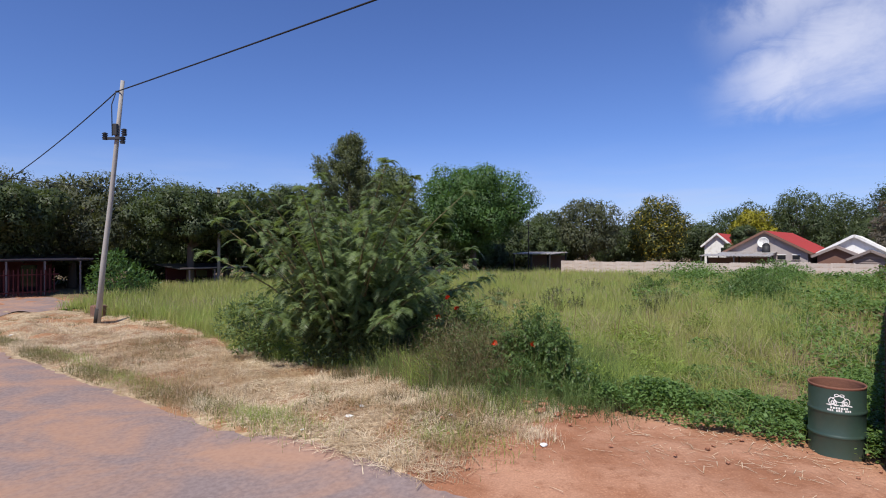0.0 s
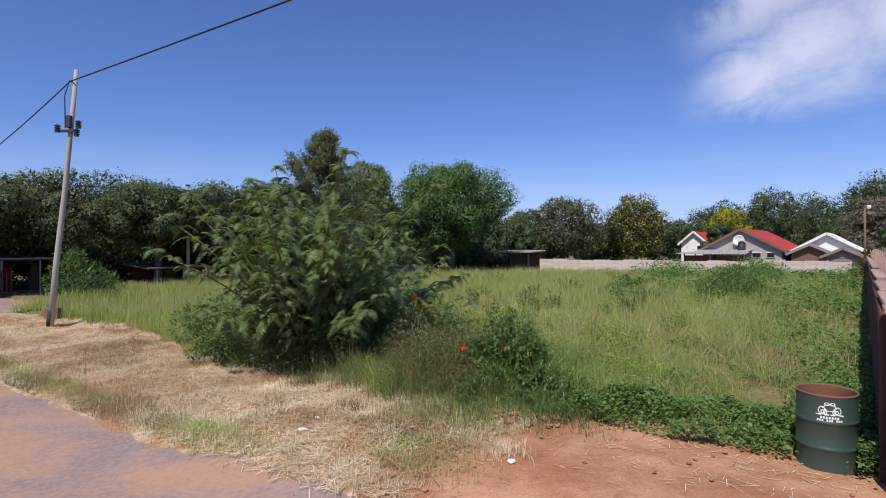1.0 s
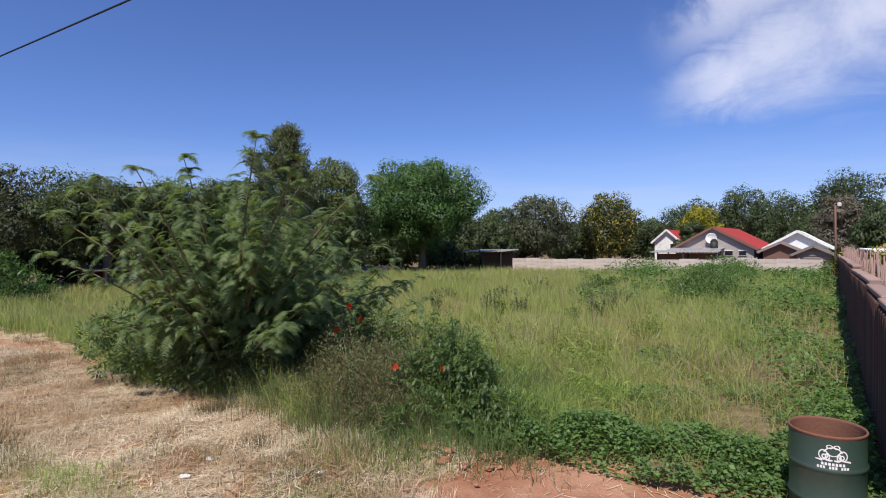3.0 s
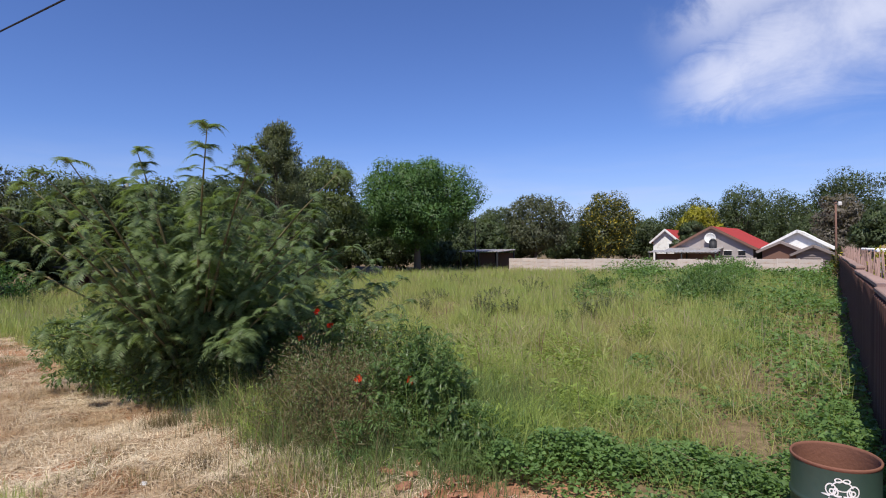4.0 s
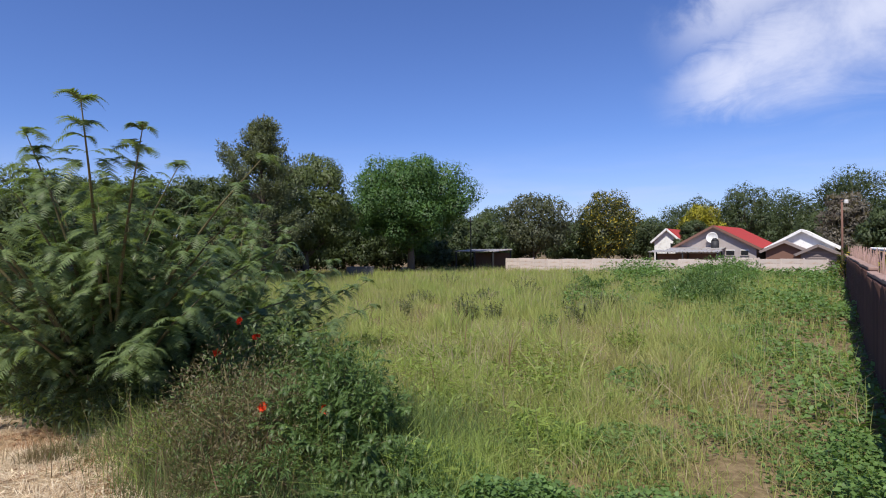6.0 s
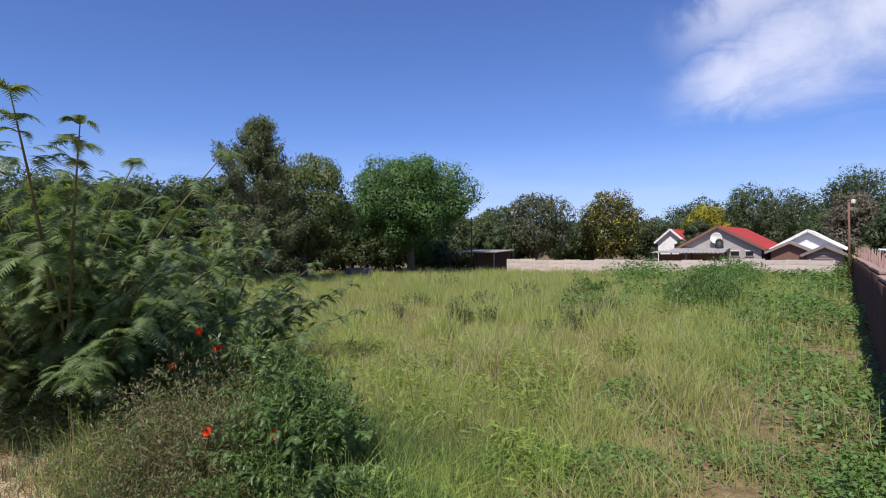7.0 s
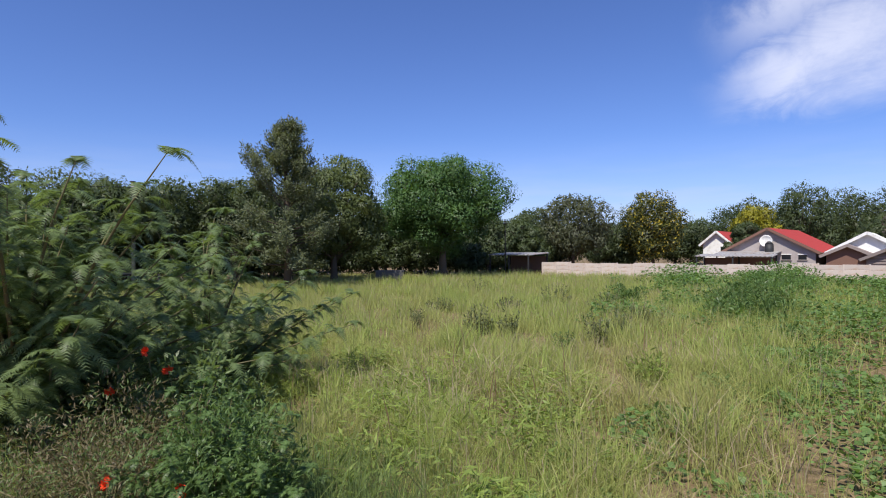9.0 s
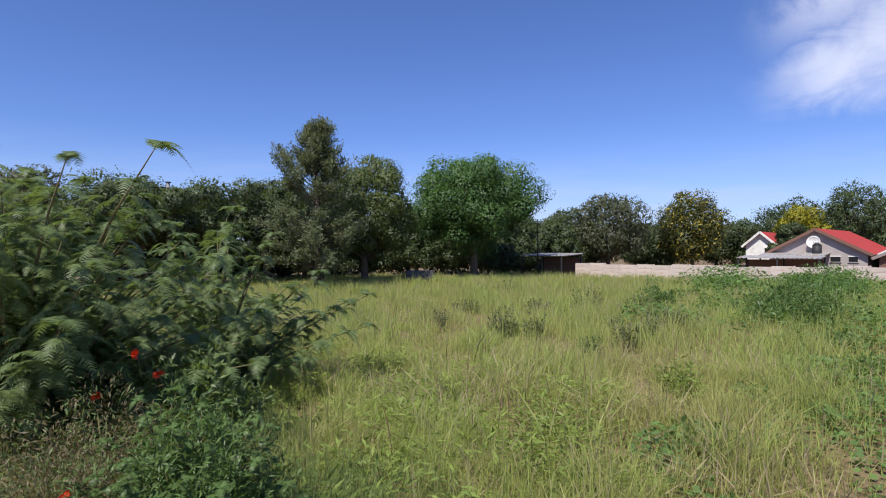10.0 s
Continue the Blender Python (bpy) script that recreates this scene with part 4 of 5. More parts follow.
for k, (x, y, w, hh, n, mat) in enumerate(((0.75, 10.1, 1.0, 0.6, 2200, BROWN_GRASS), (0.2, 11.3, 1.1, 0.7, 2000, BROWN_GRASS), (-0.25, 10.45, 0.45, 0.6, 900, LUSH), (1.3, 9.35, 0.8, 0.38, 1100, HERB), (2.9, 9.7, 0.9, 0.6, 1500, LUSH), (1.5, 11.3, 1.0, 0.8, 1300, HERB), (2.2, 8.9, 0.9, 0.42, 1500, HERB), (0.75, 9.15, 0.7, 0.32, 1100, HERB), (2.6, 10.6, 1.0, 0.85, 1500, HERB), (0.2, 9.85, 0.55, 0.5, 1000, HERB), (1.0, 11.0, 0.8, 0.9, 900, BROWN_GRASS), (-0.9, 11.2, 0.7, 0.45, 900, HERB))):
    tuft(x, y, w, hh, n, mat, "brown dry grass clump among the bushes" if mat is BROWN_GRASS else "dark green grass and herbs among the bushes" if mat is HERB else "tall green grass clump among the bushes", 330 + k)
# weeds that stand in the field
for i, (x, y, w, h, leaf) in enumerate(((7.2, 15.55, 0.30, 0.95, LEAF_MEADOW), (7.3, 16.6, 0.35, 0.6, LEAF_MEADOW), (2.45, 25.5, 0.28, 0.95, LEAF_SAGE), (4.5, 23.4, 0.55, 0.95, LEAF_SAGE), (5.4, 22.8, 0.42, 0.9, LEAF_SAGE), (7.4, 20.2, 0.42, 1.1, LEAF_SAGE),
                                        (8.4, 21.4, 0.32, 0.85, LEAF_SAGE), (6.4, 19.4, 0.35, 0.55, LEAF_BUSH), (9.7, 24.0, 0.5, 0.8, LEAF_SAGE), (10.2, 29.5, 0.9, 0.8, LEAF_SAGE), (9.6, 37.5, 0.9, 0.9, LEAF_SAGE), (5.4, 40.7, 1.1, 1.0, LEAF_SAGE),
                                        (8.7, 33.0, 1.0, 0.8, LEAF_SAGE), (6.2, 30.0, 0.7, 0.7, LEAF_SAGE), (11.5, 17.8, 0.4, 0.6, LEAF_WEED), (12.9, 20.7, 0.6, 0.55, LEAF_WEED), (3.2, 31.0, 0.8, 0.7, LEAF_SAGE))):
    words = {LEAF_SAGE: "grey-green spiky weed standing in the tall grass", LEAF_MEADOW: "tall yellow-green leafy weed in the meadow", LEAF_WEED: "bright green leafy weed in the meadow", LEAF_BUSH: "dark green weed standing in the tall grass"}[leaf]
    upright_weed(x, y, w, h, leaf, words, 30 + i, 13 if w < 0.45 else 24, 0.10 if y < 20 else 0.11)
for i, (x, y, w, h, n) in enumerate(((11.4, 30.9, 1.0, 1.15, 2000), (14.2, 25.2, 1.7, 0.85, 3200), (15.6, 28.2, 2.0, 1.2, 3400), (18.6, 32.0, 2.3, 1.45, 3200), (21.0, 35.5, 2.2, 1.5, 2200))):
    bush(x, y, w, h, LEAF_WEED if i in (3, 5) else LEAF_BUSH, "bright green leafy thicket in the field" if i in (3, 5) else "dark green leafy thicket standing in the field", n, 0.15, 60 + i, "bush", "thickets in the field", 0.30, 18)

# ---- trees ----
airy_tree(-7.2, 43.3, 12.0, "tall open grey-green tree at the field's edge", 100)
TREES = [
    # x, y, top, spread, leaf, low, clumps, leaves, size, trunk, words
    (-5.7, 51.4, 10.5, 4.5, LEAF_SUNNY, 0.08, 64, 40000, 0.17, 0.3, "round olive-green tree beyond the field"),
    (3.1, 57.8, 11.2, 6.3, LEAF_GREEN, 0.20, 84, 50000, 0.19, 0.35, "broad bright green tree beyond the field"),
]
for i, (x, y, top, spread, leaf, low, clumps, leaves, size, trunk, words) in enumerate(TREES):
    tree(x, y, top, spread, leaf, words, low, clumps, leaves, size, 101 + i, trunk, rough=0.30)

# dense row on the far side of the open ground
for i, (a, b, top, spread) in enumerate(((3, -42, 6.9, 4.2), (9.0, -41.0, 6.5, 4.4), (15, -44.5, 7.6, 4.6), (21.0, -39.8, 6.8, 4.3), (25.5, -42.5, 7.8, 4.8), (3, -50, 7.8, 5.2), (13, -52, 8.3, 5.4),
                                         (24, -52, 8.8, 5.6), (31, -41, 7.9, 4.4), (34, -38, 6.8, 3.6), (-6, -46, 7.2, 5), (38, -46, 8.4, 5))):
    p = ab(a, b)
    tree(p.x, p.y, top + 0.35, spread, (LEAF_OLIVE, LEAF_DEEP, LEAF_GREY, LEAF_DEEP)[i % 4], "dense dark olive-green tree behind the open ground", (0.34 if b in (-41.0, -39.8) else 0.16) if b > -46 else 0.04, 54, 22000, 0.18, 140 + i, 0.28, rough=0.33)

# trees behind the far wall and the houses
FAR = [
    (8.1, 69.5, 6.5, 2.8, LEAF_OLIVE, "olive-green tree behind the carport and field"),
    (12.1, 71.2, 5.8, 2.5, LEAF_OLIVE, "olive-green tree behind the carport and field"),
    (16.4, 76.9, 5.9, 2.7, LEAF_DEEP, "olive-green tree behind the carport and field"),
    (-10.6, 64.8, 4.6, 3.3, LEAF_DEEP, "low dark thicket tree at the field's end"),
    (-7.0, 66.6, 4.3, 3.4, LEAF_DEEP, "low dark thicket tree at the field's end"),
    (-3.4, 68.3, 4.6, 3.5, LEAF_DEEP, "low dark thicket tree at the field's end"),
    (0.7, 70.0, 4.4, 3.6, LEAF_DEEP, "low dark thicket tree at the field's end"),
    (4.6, 69.7, 4.2, 3.3, LEAF_DEEP, "low dark thicket tree at the field's end"),
    (8.8, 71.4, 4.4, 3.4, LEAF_DEEP, "low dark thicket tree at the field's end"),
    (12.5, 73.2, 4.1, 3.2, LEAF_DEEP, "low dark thicket tree at the field's end"),
    (-14.2, 65.1, 4.9, 3.3, LEAF_DEEP, "low dark thicket tree at the field's end"),
    (-17.1, 63.3, 4.8, 3.2, LEAF_DEEP, "low dark thicket tree at the field's end"),
    (19.9, 94.7, 6.1, 4.2, LEAF_DEEP, "dark green tree in the distant row of trees"),
    (27.8, 96.1, 6.5, 4.5, LEAF_DEEP, "dark green tree in the distant row of trees"),
    (33.7, 97.7, 6.8, 4.8, LEAF_DEEP, "dark green tree in the distant row of trees"),
    (40.4, 97.2, 6.6, 4.8, LEAF_DEEP, "dark green tree in the distant row of trees"),
    (62.3, 103.7, 8.8, 5.2, LEAF_DEEP, "dark green tree in the distant row of trees"),
    (70.7, 103.1, 8.3, 5.2, LEAF_DEEP, "dark green tree in the distant row of trees"),
    (77.0, 98.6, 9.6, 6.0, LEAF_DEEP, "dark green tree in the distant row of trees"),
    (14.6, 93.1, 5.7, 4.5, LEAF_DEEP, "dark green tree in the distant row of trees"),
    (18.9, 74.7, 9.3, 4.1, LEAF_GREY, "drooping grey-green tree behind the pale wall"),
    (14.6, 83.0, 8.2, 3.1, LEAF_OLIVE, "olive-green tree behind the carport"),
    (29.8, 77.9, 10.0, 4.0, LEAF_MIXED, "dark tree with yellow blossom behind the wall"),
    (40.3, 89.2, 6.8, 3.4, LEAF_DEEP, "dark green tree behind the wall"),
    (52.5, 98.4, 10.9, 5.3, LEAF_DEEP, "dark green tree behind the houses"),
    (48.4, 88.6, 8.9, 3.1, LEAF_YELLOW, "bright yellow-flowering tree behind the houses"),
    (54.5, 86.2, 12.0, 4.4, LEAF_OLIVE, "willowy green tree behind the houses"),
    (64.1, 89.5, 11.5, 5.5, LEAF_OLIVE, "broad olive-green tree behind the houses"),
    (64.1, 77.5, 13.6, 4.8, LEAF_DEEP, "tall feathery dark green tree behind the fence"),
    (51.1, 62.4, 8.1, 2.6, LEAF_DUSTY, "grey-brown dry tree behind the fence"),
    *((p.x, p.y, 3.3 + 0.4 * (k % 3), 2.9, LEAF_DEEP, "low dark thicket behind the tree row") for k, p in enumerate(ab(2 + 5.0 * k, -47.5 - (k % 2)) for k in range(9))),
    (39.2, 73.2, 6.0, 1.9, LEAF_DEEP, "dark green tree between the houses"),
    (47.1, 52.6, 6.6, 2.5, LEAF_OLIVE, "olive-green tree behind the fence"),
    (57.9, 59.9, 9.1, 3.3, LEAF_DEEP, "dark green tree behind the fence"),
    (9.8, 77.4, 6.6, 3.1, LEAF_OLIVE, "olive-green tree at the field's end"),
    (26.0, 82.2, 5.8, 3.0, LEAF_DEEP, "dark green tree behind the wall"),
    (-0.9, 72.0, 7.2, 3.7, LEAF_DEEP, "dark green tree behind the field"),
    (-4.4, 68.4, 7.7, 3.0, LEAF_DEEP, "dark green tree behind the field"),
    (-13.9, 71.1, 9.2, 3.7, LEAF_DEEP, "dark green tree behind the field"),
    (53.2, 70.2, 6.4, 2.6, LEAF_DEEP, "dark green tree behind the houses"),
    (-21.1, 75.6, 10.3, 3.9, LEAF_DEEP, "dark green tree behind the field"),
    (5.7, 65.6, 3.1, 2.0, LEAF_OLIVE, "small olive-green tree at the field's end"),
    (49.0, 100.6, 6.6, 4.2, LEAF_DEEP, "dark green tree far behind the houses"),
]
for i, (x, y, top, spread, leaf, words) in enumerate(FAR):
    tree(x, y, top + 0.1, spread * 1.1, leaf, words, 0.04, 46, 11500 if top > 5 else 6500, 0.245, 200 + i, 0.25, rough=0.36, droop=0.35 if "willow" in words or "droop" in words else 0.1)


# ---- poles and cables ----
def sagging(name, p, q, sag, radius, label):
    pts = [Vector(p).lerp(Vector(q), k / 24) - Vector((0, 0, sag * 4 * (k / 24) * (1 - k / 24))) for k in range(25)]
    v, f = tube(pts, [radius] * 25, 6)
    tagged(geo(name, v, f, CABLE, smooth=True), label, "cable", kind="structure")


def utility_pole():
    """The leaning wooden pole with its bracket and fuse gear."""
    foot, head = Vector((-12.75, 20.75, float(height(-12.75, 20.75)))), Vector((-11.72, 20.6, 8.62))
    root = thing("utility_pole", Matrix.Translation(foot), "weathered leaning wooden power pole on the verge", "utility pole", "utility poles")
    e = head - foot
    v, f = tube([(0, 0, -0.2), e * 0.25, e * 0.5 + Vector((0.03, 0, 0)), e * 0.75 + Vector((0.02, 0, 0)), e], [0.105, 0.095, 0.085, 0.076, 0.066], 12)
    geo("shaft", v, f, POLE_WOOD, root, smooth=True)
    v, f = tube([(-0.005, 0, 0), e * 0.06], [0.118, 0.113], 12)
    geo("tarred_foot", v, f, TAR, root, "black tarred foot", True)
    m = e * 0.76
    bm = box(0.75, 0.09, 0.09, m + Vector((0, -0.12, 0)), 0.01)
    part("crossarm", bm, IRON, root)
    for dx, dz in ((-0.34, 0.08), (0.30, -0.06), (0.36, 0.22)):
        bm = bmesh.new()
        bmesh.ops.create_cone(bm, cap_ends=True, segments=10, radius1=0.085, radius2=0.05, depth=0.26, matrix=Matrix.Translation(m + Vector((dx, -0.14, dz))))
        for k in (-0.06, 0.02, 0.09):
            bmesh.ops.create_cone(bm, cap_ends=True, segments=10, radius1=0.1, radius2=0.1, depth=0.025, matrix=Matrix.Translation(m + Vector((dx, -0.14, dz + k))))
        part("insulator", bm, IRON, root)
    part("fuse_box", box(0.16, 0.14, 0.42, m + Vector((0.04, -0.13, 0.32)), 0.015), IRON, root)
    v, f = tube([m + Vector((-0.1, -0.1, 0.1)), e * 0.9 + Vector((-0.28, -0.05, 0)), e * 0.955 + Vector((-0.2, 0, 0))], [0.02, 0.02, 0.02], 6)
    geo("lead", v, f, CABLE, root, smooth=True)
    bm = box(0.24, 0.06, 0.06, e * 0.955 + Vector((-0.1, 0, 0)), 0.008)
    part("bracket", bm, IRON, root)
    return foot + e * 0.955 + Vector((-0.18, 0, 0))


def thin_pole(x, y, top, r, words, mat, lamp=False):
    z = float(height(x, y))
    root = thing("street_lamp" if lamp else "utility_pole", Matrix.Translation((x, y, z)), words, "street lamp" if lamp else "utility pole", "utility poles")
    v, f = tube([(0, 0, -0.2), (0.02, 0, (top - z) * 0.5), (0, 0, top - z)], [r * 1.25, r * 1.1, r], 9)
    geo("shaft", v, f, mat, root, smooth=True)
    part("pole_cap", box(r * 2.6, r * 2.6, 0.08, (0, 0, top - z + 0.03), 0.01), IRON, root)
    if lamp:
        part("lamp_head", box(0.26, 0.2, 0.3, (0.22, -0.15, top - z - 0.2), 0.04), WHITE, root, "white lamp head")
        part("lamp_arm", box(0.34, 0.06, 0.06, (0.1, -0.06, top - z - 0.18), 0.01), IRON, root)
    else:
        part("crossarm", box(0.5, 0.07, 0.07, (0, -r, top - z - 0.35), 0.01), IRON, root)


hook = utility_pole()
thin_pole(-16.5, 41.4, 6.9, 0.10, "thin pale pole before the dark trees", POLE_WOOD)
thin_pole(9.1, 60.0, 5.3, 0.055, "thin dark pole behind the field", TAR)
thin_pole(34.9, 43.7, 5.75, 0.07, "brown wooden lamp pole behind the fence", BRICK_BROWN, True)
far_a, far_b = ab(9.2, 30), ab(9.4, -52)
thin_pole(far_a.x, far_a.y, 8.6, 0.13, "weathered wooden power pole beside the road", POLE_WOOD)
thin_pole(far_b.x, far_b.y, 6.2, 0.13, "weathered wooden power pole among trees", POLE_WOOD)
sagging("power_cable", hook, (far_a.x, far_a.y, 8.0), 0.2, 0.022, "thick black overhead power cable")
sagging("power_cable", hook, (far_b.x, far_b.y, 5.0), 0.7, 0.022, "black overhead cable running down into trees")
sagging("power_cable", (-16.5, 41.4, 6.6), (-26.0, 31.5, 6.65), 0.25, 0.022, "thin black cable between poles")


# ---- drum ----
def drum(x, y):
    """Open steel drum: rolling hoops, rolled rim, rusty inside, painted mark and bars of lettering."""
    z = float(height(x, y))
    root = thing("steel_drum", Matrix.Translation((x - 0.03, y, z - 0.035)) @ pose(0, 0, 0, 1.0, -0.6, 0), "dark green steel drum with rusty open top", "drum")
    n, R0, H = 48, 0.294, 0.89
    prof = [(0.0, 0.0), (R0 - 0.01, 0.0), (R0 + 0.004, 0.008), (R0 + 0.004, 0.02), (R0, 0.03)]
    for zc in (0.295, 0.585):
        prof += [(R0, zc - 0.03), (R0 + 0.006, zc - 0.018), (R0 + 0.012, zc - 0.006), (R0 + 0.012, zc + 0.006), (R0 + 0.006, zc + 0.018), (R0, zc + 0.03)]
    prof += [(R0, H - 0.03)]
    v, f = [], []

    def spin(profile):
        v, f = [], []
        for k in range(n):
            g = 2 * math.pi * k / n
            for pr, pz in profile:
                dent = 1 - 0.010 * math.exp(-((g - 4.0) / 0.35) ** 2 - ((pz - 0.45) / 0.12) ** 2)
                v.append((pr * dent * math.cos(g), pr * dent * math.sin(g), pz))
        m = len(profile)
        for k in range(n):
            for i in range(m - 1):
                a, b = k * m + i, ((k + 1) % n) * m + i
                f.append((a, b, b + 1, a + 1))
        return v, f
    v, f = spin(prof)
    geo("body", v, f, DRUM_GREEN, root, smooth=True)
    v, f = spin([(R0, H - 0.03), (R0 + 0.006, H - 0.02), (R0 + 0.008, H - 0.008), (R0 + 0.002, H), (R0 - 0.008, H - 0.004), (R0 - 0.01, H - 0.02)])
    geo("rim", v, f, RUST, root, "rusty rolled rim", True)
    v, f = spin([(R0 - 0.01, H - 0.02), (R0 - 0.012, 0.7), (R0 - 0.012, 0.05), (0.0, 0.05)])
    geo("inside", v, f, RUST, root, "rusty inside", True)
    # white mark and two bars of lettering, laid on the curved side towards the road
    face = math.atan2(-6.2, -3.6)

    def patch(name, u, zc, w, h, label, shape=None):
        verts, faces, k = [], [], 10
        rr = R0 + 0.003
        for i in range(k + 1):
            s = (i / k - 0.5) * 2
            lo, hi = shape(s) if shape else (-1, 1)
            g = face + (u + s * w / 2) / rr
            for q in (lo, hi):
                verts.append((rr * math.cos(g), rr * math.sin(g), zc + q * h / 2))
        for i in range(k):
            faces.append((2 * i, 2 * i + 2, 2 * i + 3, 2 * i + 1))
        geo(name, verts, faces, WHITE, root, label)

    def ring(u0, zc, rx, rz, thick, g0=0.0, g1=2 * math.pi):
        verts, faces, k = [], [], 20
        rr = R0 + 0.003
        for i in range(k + 1):
            q = g0 + (g1 - g0) * i / k
            for sc in (1 - thick, 1.0):
                g = face + (u0 + math.cos(q) * rx * sc) / rr
                verts.append((rr * math.cos(g), rr * math.sin(g), zc + math.sin(q) * rz * sc))
        for i in range(k):
            faces.append((2 * i, 2 * i + 1, 2 * i + 3, 2 * i + 2))
        geo("mark", verts, faces, WHITE, root, "white painted mark")
    ring(0, 0.735, 0.072, 0.062, 0.14, 0.25, 2.9)
    ring(0, 0.742, 0.05, 0.026, 0.3, 3.3, 6.1)
    for sg in (-1, 1):
        ring(sg * 0.026, 0.797, 0.026, 0.018, 0.4)
        ring(sg * 0.072, 0.725, 0.036, 0.046, 0.24)
        ring(sg * 0.066, 0.712, 0.018, 0.022, 0.5)
        ring(sg * 0.042, 0.71, 0.018, 0.036, 0.45)
        patch("mark", sg * 0.105, 0.681, 0.055, 0.026, "white painted mark", lambda s: (-0.6 - 0.4 * s, 0.5 - 0.5 * s * s))
        patch("mark", sg * 0.03, 0.682, 0.05, 0.018, "white painted mark", lambda s: (-1 + 0.6 * s * s, 0.7))
    for k in range(7):
        patch("lettering_bar", (k - 3) * 0.026, 0.648, 0.018, 0.024, "white bar of lettering")
    for k in range(11):
        if k not in (3, 7):
            patch("lettering_bar", (k - 5) * 0.022, 0.618, 0.016, 0.024, "white bar of lettering")


drum(4.84, 6.88)


# ---- side fence: stained ribbed wall with a pink coping ----
def side_wall():
    a0, a1, h, th = 8.1, 55.4, 1.80, 0.14
    root = thing("wall_side", Matrix.Identity(4), "dark brown stained ribbed boundary wall with pinkish coping", "wall", kind="structure")
    g = math.atan2(AX.y, AX.x)
    turn = Matrix.Rotation(g, 4, "Z")
    step = 2.45
    n = int((a1 - a0) / step)
    core = box(step, th, h + 0.5, (0, 0, 0))
    me = bpy.data.meshes.new("panel")
    core.to_mesh(me)
    core.free()
    me.materials.append(WALL_BROWN)
    cop = box(step - 0.012, th + 0.05, 0.07, (0, 0, 0), 0.012)
    mc = bpy.data.meshes.new("coping")
    cop.to_mesh(mc)
    cop.free()
    mc.materials.append(COPING)
    rib = box(0.10, 0.07, h, (0, 0, 0), 0.014)
    mr = bpy.data.meshes.new("rib")
    rib.to_mesh(mr)
    rib.free()
    mr.materials.append(WALL_BROWN)

    def line(a):
        return 0.08 + 0.013 * (a - 8.4)
    for k in range(n):
        a = a0 + (k + 0.5) * step
        p = ab(a, line(a) + th / 2)
        z = float(height(p.x, p.y))
        for name, mesh, dz in (("panel", me, h / 2 - 0.25), ("coping", mc, h + 0.035)):
            o = new(name, mesh)
            o.parent = root
            o.matrix_world = Matrix.Translation((p.x, p.y, z + dz)) @ turn
        for j in range(9):
            aa = a0 + k * step + (j + 0.5) * step / 9
            q = ab(aa, line(aa) - 0.022)
            if aa < 42:
                o = new("rib", mr)
                o.parent = root
                o.matrix_world = Matrix.Translation((q.x, q.y, z + h / 2 - 0.02)) @ turn


side_wall()


# ---- far wall of precast panels ----
def far_wall():
    root = thing("wall_far", Matrix.Identity(4), "pale precast concrete panel wall behind the field", "wall", kind="structure")
    turn = Matrix.Rotation(math.atan2(BX.y, BX.x), 4, "Z")
    meshes = {}
    for name, bm in (("panel", box(1.42, 0.06, 0.355, (0, 0, 0), 0.012)), ("post", box(0.11, 0.10, 1.66, (0, 0, 0), 0.015))):
        me = bpy.data.meshes.new(name)
        bm.to_mesh(me)
        bm.free()
        me.materials.append(CONCRETE)
        meshes[name] = me
    for k in range(19):
        b = -0.3 - 1.5 * k
        p = ab(55.7, b)
        z = float(height(p.x, p.y))
        o = new("post", meshes["post"])
        o.parent = root
        o.matrix_world = Matrix.Translation((p.x, p.y, z + 0.66)) @ turn
        if k < 18:
            q = ab(55.7, b - 0.75)
            for j in range(4):
                o = new("panel", meshes["panel"])
                o.parent = root
                o.matrix_world = Matrix.Translation((q.x, q.y, z + 0.18 + 0.365 * j)) @ turn


far_wall()


